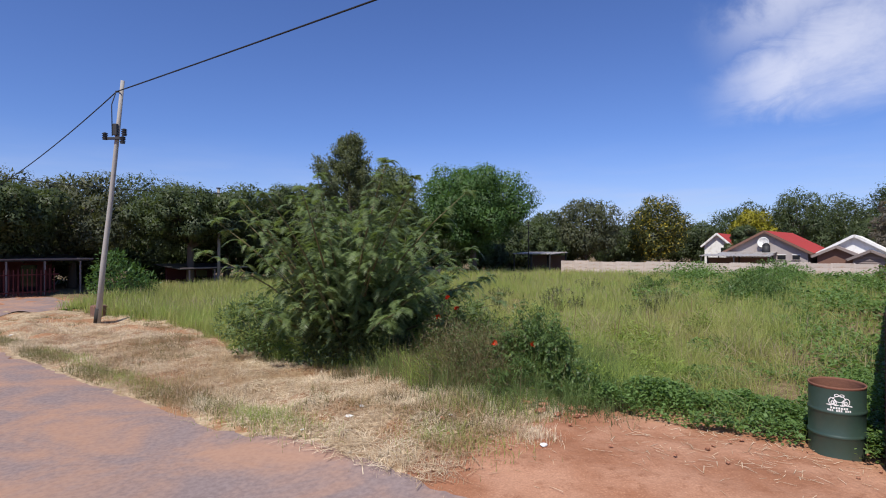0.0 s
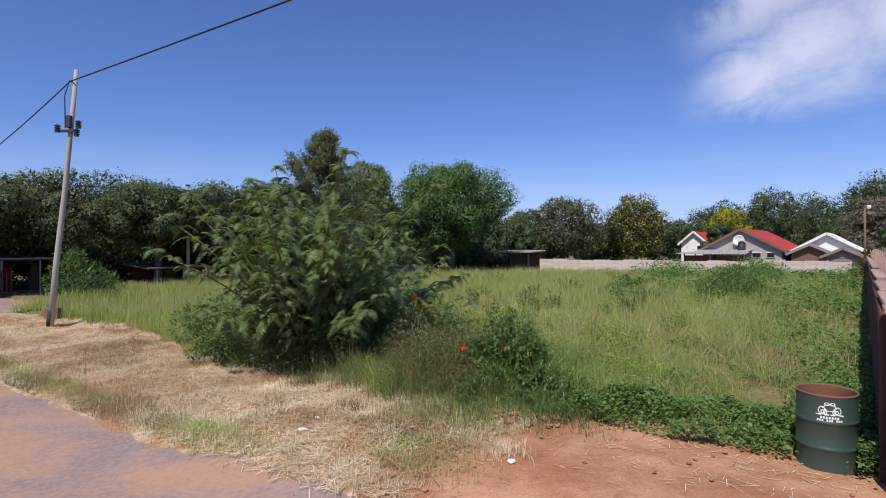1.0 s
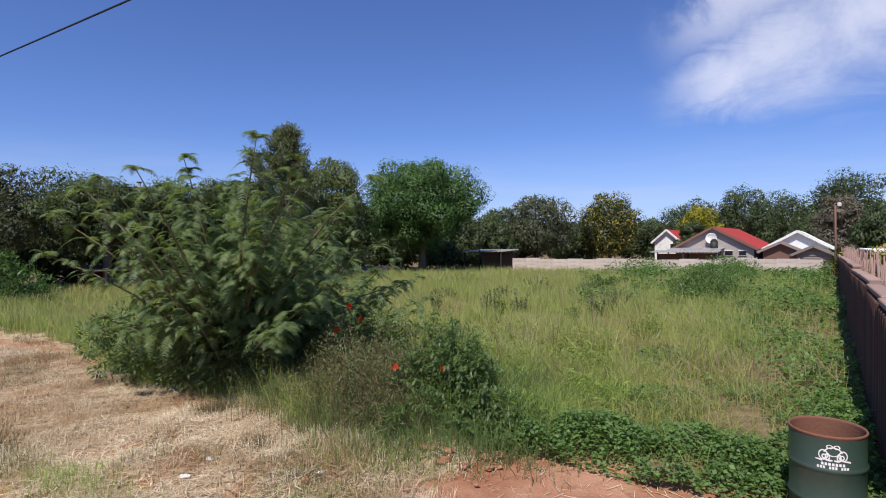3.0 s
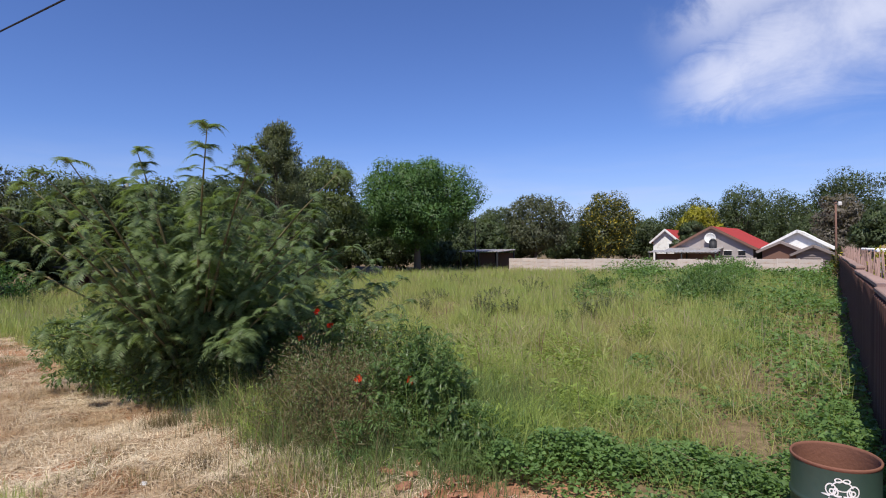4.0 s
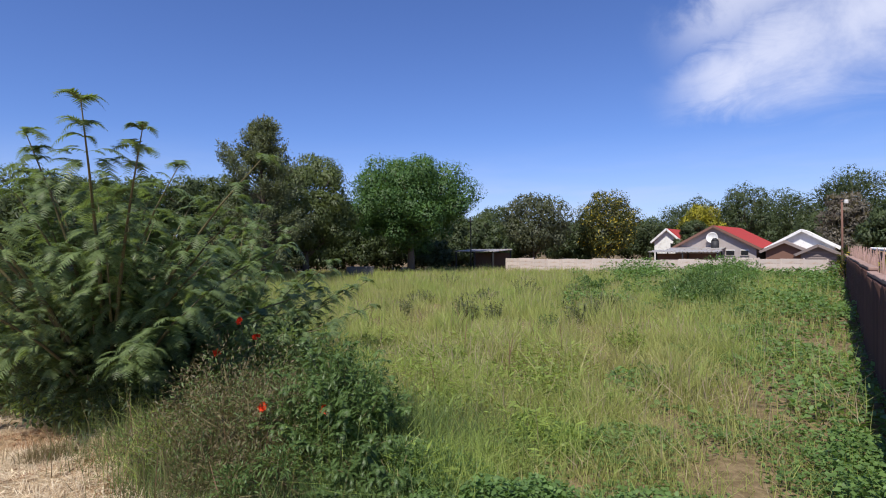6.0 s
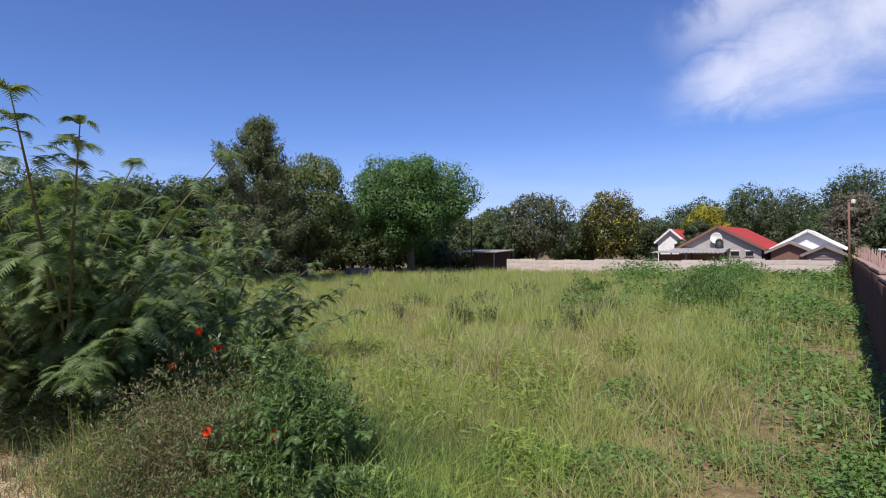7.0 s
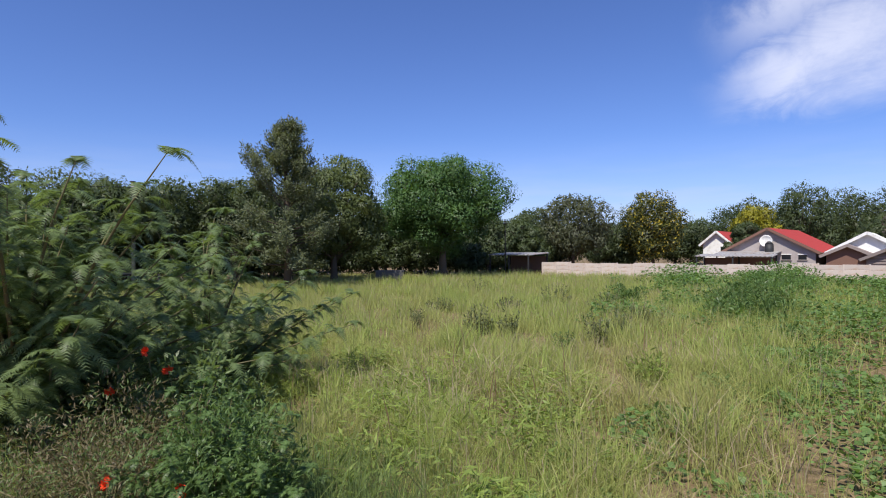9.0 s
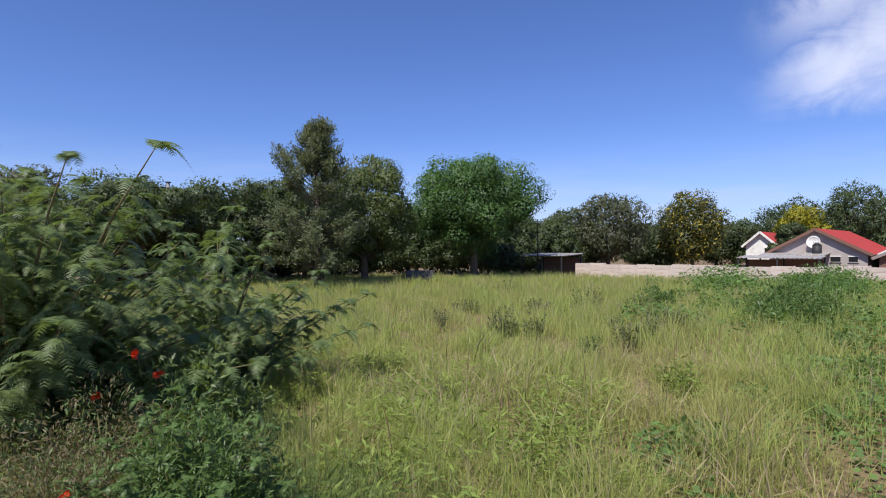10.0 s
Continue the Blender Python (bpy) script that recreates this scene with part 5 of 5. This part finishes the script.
# ---- houses ----
def house(x, y, yaw, w, d, eave, ridge, wall, roof, words, fascia, dish=False, z0=-0.3, windows=()):
    """A gabled house: gable end on -Y, ridge along Y."""
    root = thing("house", Matrix.Translation((x, y, z0)) @ Matrix.Rotation(radians(yaw), 4, "Z"), words, "house", "houses behind the wall")
    hw = w / 2
    v = [(-hw, 0, 0), (hw, 0, 0), (hw, 0, eave), (0, 0, ridge), (-hw, 0, eave), (-hw, d, 0), (hw, d, 0), (hw, d, eave), (0, d, ridge), (-hw, d, eave)]
    f = [(0, 1, 2, 3, 4), (9, 8, 7, 6, 5), (1, 6, 7, 2), (5, 0, 4, 9), (0, 5, 6, 1), (2, 7, 8, 3), (4, 3, 8, 9)]
    geo("wall", v, f, wall, root)
    slope = math.atan2(ridge - eave, hw)
    ln = hw / math.cos(slope) + 0.55
    for sg in (-1, 1):
        rm = Matrix.Translation((sg * (ln / 2 * math.cos(slope)), d / 2, ridge + 0.07 - ln / 2 * math.sin(slope))) @ Matrix.Rotation(sg * slope, 4, "Y")
        # one ribbed sheet, ribs running down the slope
        rv, rf, k, dd = [], [], int((d + 0.9) / 0.12), d + 0.9
        for i in range(k + 1):
            yy, zz = -dd / 2 + dd * i / k, 0.04 + (0.045 if i % 4 == 0 else 0.0)
            rv += [rm @ Vector(q) for q in ((-ln / 2, yy, zz), (ln / 2, yy, zz), (ln / 2, yy, -0.04), (-ln / 2, yy, -0.04))]
        for i in range(k):
            o = 4 * i
            rf += [(o, o + 1, o + 5, o + 4), (o + 1, o + 2, o + 6, o + 5), (o + 2, o + 3, o + 7, o + 6), (o + 3, o, o + 4, o + 7)]
        rf += [(3, 2, 1, 0), (4 * k, 4 * k + 1, 4 * k + 2, 4 * k + 3)]
        geo("roof", rv, rf, roof, root)
        bm = box(ln, 0.05, 0.26, (0, -(d + 0.9) / 2 - 0.03, -0.03))
        bmesh.ops.transform(bm, matrix=rm, verts=bm.verts)
        part("fascia", bm, fascia, root)
        bm = box(0.05, d + 0.9, 0.2, (sg * (ln / 2 + 0.03), 0, -0.02))
        bmesh.ops.transform(bm, matrix=rm, verts=bm.verts)
        part("gutter", bm, fascia, root)
    for wx, wz, ww, wh in windows:
        win = part("window", box(ww, 0.06, wh, (wx, -0.02, wz), 0.01), GLASS_DARK, root, "dark window pane")
        part("window_frame", box(ww + 0.12, 0.05, 0.08, (wx, -0.03, wz + wh / 2 + 0.03)), WHITE, win)
        part("window_sill", box(ww + 0.16, 0.12, 0.06, (wx, -0.05, wz - wh / 2 - 0.03)), wall, win)
    if dish:
        bm = bmesh.new()
        bmesh.ops.create_uvsphere(bm, u_segments=20, v_segments=12, radius=0.62)
        bmesh.ops.delete(bm, geom=[q for q in bm.verts if q.co.z > -0.25], context="VERTS")
        bmesh.ops.scale(bm, vec=(1.12, 1.12, 0.8), verts=bm.verts)
        bmesh.ops.transform(bm, matrix=Matrix.Translation((-0.1, -0.75, ridge - 1.15)) @ Matrix.Rotation(radians(80), 4, "X"), verts=bm.verts)
        bmesh.ops.solidify(bm, geom=list(bm.faces), thickness=0.02)
        ds = part("satellite_dish", bm, WHITE, root, "white satellite dish", True)
        vv, ff = tube([(-0.1, 0, ridge - 1.6), (-0.1, -0.4, ridge - 1.5), (-0.1, -0.5, ridge - 1.2)], [0.03, 0.03, 0.03], 6)
        geo("dish_arm", vv, ff, IRON, ds)
        bm = bmesh.new()
        bmesh.ops.create_cone(bm, cap_ends=True, segments=16, radius1=0.42, radius2=0.4, depth=1.2, matrix=Matrix.Translation((0.25, -0.7, eave + 0.1)))
        bmesh.ops.create_cone(bm, cap_ends=True, segments=16, radius1=0.4, radius2=0.14, depth=0.3, matrix=Matrix.Translation((0.25, -0.7, eave + 0.85)))
        part("water_tank", bm, IRON, root, "black plastic water tank", True)
        part("lean_to_roof", box(5.6, 2.6, 0.1, (-1.6, -1.3, eave - 0.15), 0.02, turn=Matrix.Rotation(radians(6), 4, "X")), SHEET_GREY, root, "grey sheet lean-to roof")
        for px in (-4.2, -2.4, -0.7, 1.0):
            part("post", box(0.12, 0.12, eave - 0.2, (px, -2.4, (eave - 0.2) / 2)), IRON, root)
    return root


house(36.3, 63.4, -43, 8.2, 13.0, 2.45, 4.7, PLASTER, ROOF_RED, "grey plastered house with red roof and satellite dish", BRICK_BROWN, True, windows=((1.6, 1.85, 0.8, 0.5), (3.0, 1.85, 0.7, 0.5)))
house(42.45, 58.1, -40, 5.5, 11.0, 2.5, 4.1, WHITE, WHITE, "white house with broad white-edged gable roof", WHITE)
house(40.2, 57.5, -40, 3.3, 1.5, 2.15, 2.95, BRICK_BROWN, GREY_WOOD, "brown brick porch with low gable before the house", GREY_WOOD)
slat_shed = house(42.2, 55.5, -40, 2.9, 1.6, 1.85, 2.55, GREY_WOOD, SHEET_GREY, "weathered board shed with low gable behind the wall", GREY_WOOD)
for k in range(8):
    zc = 0.35 + 0.26 * k
    part("board", box(2.8 if zc < 1.75 else 2.8 - (zc - 1.75) * 3.6, 0.05, 0.17, (0, -0.03, zc), 0.012), GREY_WOOD, slat_shed)
house(38.9, 79.8, -38, 3.4, 8.0, 3.4, 4.9, WHITE, ROOF_RED, "small white house with red roof among trees", WHITE, windows=((0.8, 2.6, 0.7, 0.7),))


def shed(x, y, yaw, w, d, h, words, roof, post, z0=-0.3, walls=None):
    root = thing("carport", Matrix.Translation((x, y, z0)) @ Matrix.Rotation(radians(yaw), 4, "Z"), words, "carport", "sheds round the field")
    # one corrugated sheet with folded edges
    k, v, f = int(w / 0.09), [], []
    for i in range(k + 1):
        x1, zz = -w / 2 + w * i / k, h + 0.03 * math.sin(i * math.pi / 2)
        v += [(x1, -d / 2, zz - 0.08), (x1, d / 2, zz + 0.08), (x1, d / 2, zz + 0.02), (x1, -d / 2, zz - 0.14)]
    for i in range(k):
        o = 4 * i
        f += [(o, o + 4, o + 5, o + 1), (o + 1, o + 5, o + 6, o + 2), (o + 2, o + 6, o + 7, o + 3), (o + 3, o + 7, o + 4, o)]
    f += [(0, 1, 2, 3), (4 * k + 3, 4 * k + 2, 4 * k + 1, 4 * k)]
    geo("roof", v, f, roof, root)
    for sx in (-1, 0, 1):
        for sy in (-1, 1):
            part("post", box(0.12, 0.12, h - 0.05, (sx * (w / 2 - 0.15), sy * (d / 2 - 0.15), (h - 0.05) / 2)), post, root)
    if walls:
        part("back_wall", box(w - 0.3, 0.1, h - 0.3, (0, d / 2 - 0.05, (h - 0.3) / 2)), walls, root)


shed(10.6, 61.5, -38, 4.6, 4.0, 2.35, "grey sheet-roofed carport at the field's end", SHEET_GREY, IRON, walls=BRICK_BROWN)
shed(30.5, 58.5, -38, 6.5, 3.0, 2.15, "low grey sheet roof behind the pale wall", SHEET_GREY, IRON, walls=BRICK_BROWN)
# neighbour's yard behind the side wall
p = ab(33, 3.4)
shed(p.x, p.y, 52, 9.0, 4.4, 2.25, "white sheet-roofed shelter behind the side wall", WHITE, POLE_WOOD, -0.1, BRICK_BROWN)
p = ab(47, 4.4)
root = thing("thatched_hut", Matrix.Translation((p.x, p.y, -0.2)), "round hut with orange-brown thatch behind the wall", "hut")
bm = bmesh.new()
bmesh.ops.create_cone(bm, cap_ends=True, segments=28, radius1=2.5, radius2=0.15, depth=1.5, matrix=Matrix.Translation((0, 0, 2.75)))
part("thatch_roof", bm, THATCH, root, "orange-brown thatch")
bm = bmesh.new()
bmesh.ops.create_cone(bm, cap_ends=True, segments=28, radius1=2.0, radius2=2.0, depth=2.1, matrix=Matrix.Translation((0, 0, 1.0)))
part("wall", bm, BRICK_BROWN, root)
p = ab(25, 0.95)
bush(p.x, p.y, 0.6, 2.2, LEAF_YELLOW, "yellow-flowering bush behind the side wall", 1500, 0.12, 71)
p = ab(47, 1.2)
bush(p.x, p.y, 1.6, 2.1, LEAF_MIXED, "yellow and green bush behind the side wall", 1800, 0.2, 72)
for k in range(150):
    a = 10.5 + k * 0.28 + 0.12 * math.sin(k * 3.1)
    q = ab(a, 0.42 + 0.013 * (a - 8.4) + 0.10 * math.sin(k * 2.3))
    v, f = tube([(q.x, q.y, float(height(q.x, q.y)) - 0.1), (q.x + 0.04 * math.sin(k), q.y, 1.2), (q.x + 0.09 * math.sin(k * 1.7), q.y, 2.16 + 0.16 * math.sin(k * 5.1))], [0.017, 0.015, 0.011], 5)
    tagged(geo("garden_stake", v, f, STAKE, smooth=True), "rough pinkish-grey wooden stake behind the side wall", "stake", "stakes behind the wall")


def brick_pier():
    """Face-brick pier that ends the side wall towards the road."""
    p = ab(7.9, 0.30)
    z = float(height(p.x, p.y))
    turn = Matrix.Rotation(math.atan2(AX.y, AX.x), 4, "Z")
    root = thing("brick_pier", Matrix.Translation((p.x, p.y, z)) @ turn, "pink face-brick pier ending the boundary wall", "pier")
    part("mortar", box(0.325, 0.425, 1.86, (0, 0, 0.88)), COPING, root)
    me = bpy.data.meshes.new("brick")
    bm = box(0.345, 0.215, 0.073, (0, 0, 0), 0.006)
    bm.to_mesh(me)
    bm.free()
    me.materials.append(PINK_BRICK)
    for k in range(22):
        for dy in (-0.112, 0.112):
            o = new("brick", me)
            o.parent = root
            o.matrix_local = Matrix.Translation((0, dy, 0.02 + 0.085 * k))
    part("pier_cap", box(0.42, 0.52, 0.07, (0, 0, 1.85), 0.012), COPING, root)


brick_pier()

# ---- steel fence and gate in front of the dark trees ----
def steel_fence():
    root = thing("steel_fence", Matrix.Identity(4), "dark red steel palisade fence before dense trees", "fence")
    me = bpy.data.meshes.new("pale")
    bm = box(0.06, 0.03, 1.5, (0, 0, 0), 0.006)
    bm.to_mesh(me)
    bm.free()
    me.materials.append(DARK_RED)
    turn = Matrix.Rotation(math.atan2(AX.y, AX.x), 4, "Z")
    for k in range(74):
        a = -4 + k * 0.22
        p = ab(a, -38.6)
        o = new("pale", me)
        o.parent = root
        o.matrix_world = Matrix.Translation((p.x, p.y, float(height(p.x, p.y)) + 0.8)) @ turn
    for zc in (0.3, 1.3):
        c = ab(-4 + 37 * 0.22, -38.56)
        bm = box(16.3, 0.04, 0.06, (0, 0, 0))
        bmesh.ops.transform(bm, matrix=Matrix.Translation((c.x, c.y, -0.32 + zc)) @ turn, verts=bm.verts)
        part("rail", bm, DARK_RED, root)


steel_fence()
def low_house(a, b, w, d, h, words, wall, roof, posts):
    """A low outbuilding in the shade: back wall, overhanging roof with a board edge, thin posts."""
    p = ab(a, b)
    root = thing("outbuilding", Matrix.Translation((p.x, p.y, -0.35)) @ Matrix.Rotation(math.atan2(AX.y, AX.x), 4, "Z"), words, "outbuilding", "outbuildings under the trees")
    part("wall", box(w * 0.8, 0.2, h, (0, d / 2, h / 2), 0.02), wall, root)
    part("roof", box(w + 0.6, d + 1.6, 0.08, (0, -0.5, h + 0.08), 0.02, turn=Matrix.Rotation(radians(4), 4, "X")), roof, root)
    part("roof_edge", box(w + 0.6, 0.05, 0.09, (0, -d / 2 - 1.33, h), 0.01), GREY_WOOD, root, "greyish board edge")
    for k in range(posts):
        part("post", box(0.09, 0.09, h - 0.08, (-w / 2 + 0.4 + k * (w - 0.8) / max(posts - 1, 1), -d / 2 - 1.2, (h - 0.08) / 2), 0.01), GREY_WOOD, root)
    part("doorway", box(0.9, 0.04, h * 0.8, (w * 0.2, d / 2 - 0.12, h * 0.4), 0.01), GLASS_DARK, root)


low_house(11.0, -42.5, 6.5, 3.0, 2.2, "low dark open-fronted house under dense trees", DARK_RED, IRON, 4)
low_house(22.2, -41.0, 4.6, 2.4, 1.45, "low dark red shed in the trees' shade", DARK_RED, IRON, 3)
p = ab(41.5, -34.2)
tagged(part("concrete_block", box(2.4, 0.7, 1.1, (p.x, p.y, float(height(p.x, p.y)) + 0.5), 0.03), SHADED_CONCRETE), "grey concrete block under the dark trees", "block")
p = ab(12.5, -30.5)
bush(p.x, p.y, 1.7, 2.5, LEAF_GREEN, "round green bush beside the leaning pole", 2600, 0.17, 73, clumps=18)
p = ab(9.6, -25.6)
tagged(part("concrete_stub", box(0.5, 0.45, 0.55, (p.x, p.y, float(height(p.x, p.y)) + 0.2), 0.04), BRICK_BROWN), "weathered brown concrete stub beside the pole", "concrete stub")

# ---- verge details ----
for i, (x, y, w, long, h, n, mat) in enumerate(((-2.75, 8.65, 0.45, 1.3, 0.17, 1300, LUSH), (-6.6, 11.7, 0.35, 2.2, 0.14, 1300, LUSH), (-9.2, 13.9, 0.35, 2.2, 0.14, 1100, LUSH), (-4.2, 9.6, 0.35, 0.7, 0.16, 500, STRAW),
                                                  (0.1, 7.4, 0.6, 1.0, 0.15, 900, LUSH), (1.15, 7.35, 0.3, 0.35, 0.13, 500, STRAW), (-0.5, 6.75, 0.3, 0.9, 0.1, 500, STRAW), (0.6, 8.8, 0.6, 1.0, 0.25, 900, LUSH), (-1.95, 11.2, 0.32, 0.4, 0.30, 500, BROWN_GRASS), (0.15, 8.1, 0.5, 0.9, 0.10, 900, BROWN_GRASS), (-0.35, 8.5, 0.4, 0.7, 0.10, 500, BROWN_GRASS), (0.35, 8.95, 0.4, 0.7, 0.24, 700, STRAW), (-4.75, 10.3, 0.35, 0.5, 0.22, 500, STRAW), (0.95, 8.75, 0.4, 0.6, 0.2, 500, BROWN_GRASS), (-0.9, 9.5, 0.3, 0.4, 0.16, 300, BROWN_GRASS))):
    tuft(x, y, w, h, n, mat, "green grass tuft on the dry verge" if mat is LUSH else "brown withered grass tuft on the verge" if mat is BROWN_GRASS else "dry straw tuft on the verge", 300 + i, long)


def crumpled(name, x, y, s, mat, words, category, seed, flat=0.35, group=""):
    """A small crumpled lump resting on the ground."""
    r = np.random.default_rng(seed)
    bm = bmesh.new()
    bmesh.ops.create_icosphere(bm, subdivisions=2, radius=s)
    for q in bm.verts:
        q.co *= 1 + r.normal(0, 0.22)
        q.co.z *= flat
    lo = min(q.co.z for q in bm.verts)
    bmesh.ops.transform(bm, matrix=Matrix.Translation((x, y, float(height(x, y)) - lo - s * 0.08 + 0.01)), verts=bm.verts)
    tagged(part(name, bm, mat), words, category, group)


for i, (x, y, s) in enumerate(((1.25, 7.0, 0.048), (-1.44, 8.6, 0.055), (-2.1, 12.4, 0.09), (-1.1, 11.5, 0.06), (-2.0, 8.0, 0.03), (-1.3, 9.0, 0.04), (0.1, 8.3, 0.04), (-4.4, 11.2, 0.04), (-13.5, 17.6, 0.06))):
    crumpled("litter", x, y, s, PAPER, "crumpled white scrap of litter on the straw", "litter", 400 + i, 0.28, "scraps of litter")
crumpled("litter", 2.7, 8.55, 0.09, CARD, "dull brown scrap of litter in the weeds", "litter", 430, 0.7)
for i in range(46):
    a, b = R.uniform(5.0, 8.2), R.uniform(-5.2, 1.5)
    q = ab(a, b)
    crumpled("clod", q.x, q.y, R.uniform(0.01, 0.03) if i % 9 else R.uniform(0.03, 0.055), CLOD, "clod of red earth on the bare ground", "clod", 500 + i, 0.6, "clods of earth")
# ridge of dug earth where the bare ground meets the weeds
for i in range(14):
    q = ab(7.85 + 0.25 * math.sin(i * 1.9), -4.6 + i * 0.09)
    crumpled("clod", q.x, q.y, R.uniform(0.03, 0.08), CLOD, "large clod of dug red earth by the weeds", "clod", 600 + i, 0.5, "clods of earth")


def strewn():
    r = np.random.default_rng(83)
    m = 1500
    a, b, x, y = scatter(r, m, 5.2, 8.3, -4.8, 1.0)
    keep = r.uniform(0, 1, m) < np.clip(0.35 + 0.6 * wave(x, y, 1.6, 84) + 0.5 * (1 - sm(b, -4.6, -3.2)), 0.05, 1)
    x, y = x[keep], y[keep]
    m = len(x)
    g = r.uniform(0, 6.28, m)
    p = np.stack([x, y, height(x, y) + r.uniform(0.006, 0.02, m)], -1)
    d = np.stack([np.cos(g), np.sin(g), r.normal(0, 0.05, m)], -1) * r.uniform(0.04, 0.22, (m, 1))
    w = np.stack([-np.sin(g), np.cos(g), 0 * g], -1) * r.uniform(0.002, 0.004, (m, 1))
    ob = quads("dry_stalks", np.stack([p - w, p + d - w, p + d + w, p + w], 1), STRAW, tip=np.tile([0, 1, 1, 0], (m, 1)))
    tagged(ob, "dry straw stalks strewn over bare red earth", "straw", kind="stuff")


strewn()


# red flowers on the bushes by the verge
def flower(x, y, z, seed):
    r = np.random.default_rng(seed)
    root = thing("flower", Matrix.Translation((x, y, z)), "bright red flower on a bush by the verge", "flower", "red flowers")
    k = 14
    D = unit(r.normal(0, 1, (k, 3)) + np.array([-0.2, -0.8, 0.5]))
    quads("petals", leaf_quads(np.zeros((k, 3)), D, unit(r.normal(0, 1, (k, 3))), np.full(k, 0.07), np.full(k, 0.06)), PETAL, root)
    v, f = tube([(0, 0, 0), (0.02, 0.03, -0.12), (0.03, 0.06, -0.3)], [0.004, 0.004, 0.004], 4)
    geo("stalk", v, f, STEM, root)


for i, (x, y, z) in enumerate(((0.10, 12.05, 1.42), (0.30, 12.15, 1.18), (0.92, 9.96, 0.79), (1.57, 9.80, 0.80), (-0.1, 11.7, 1.05))):
    flower(x, y, z, 700 + i)
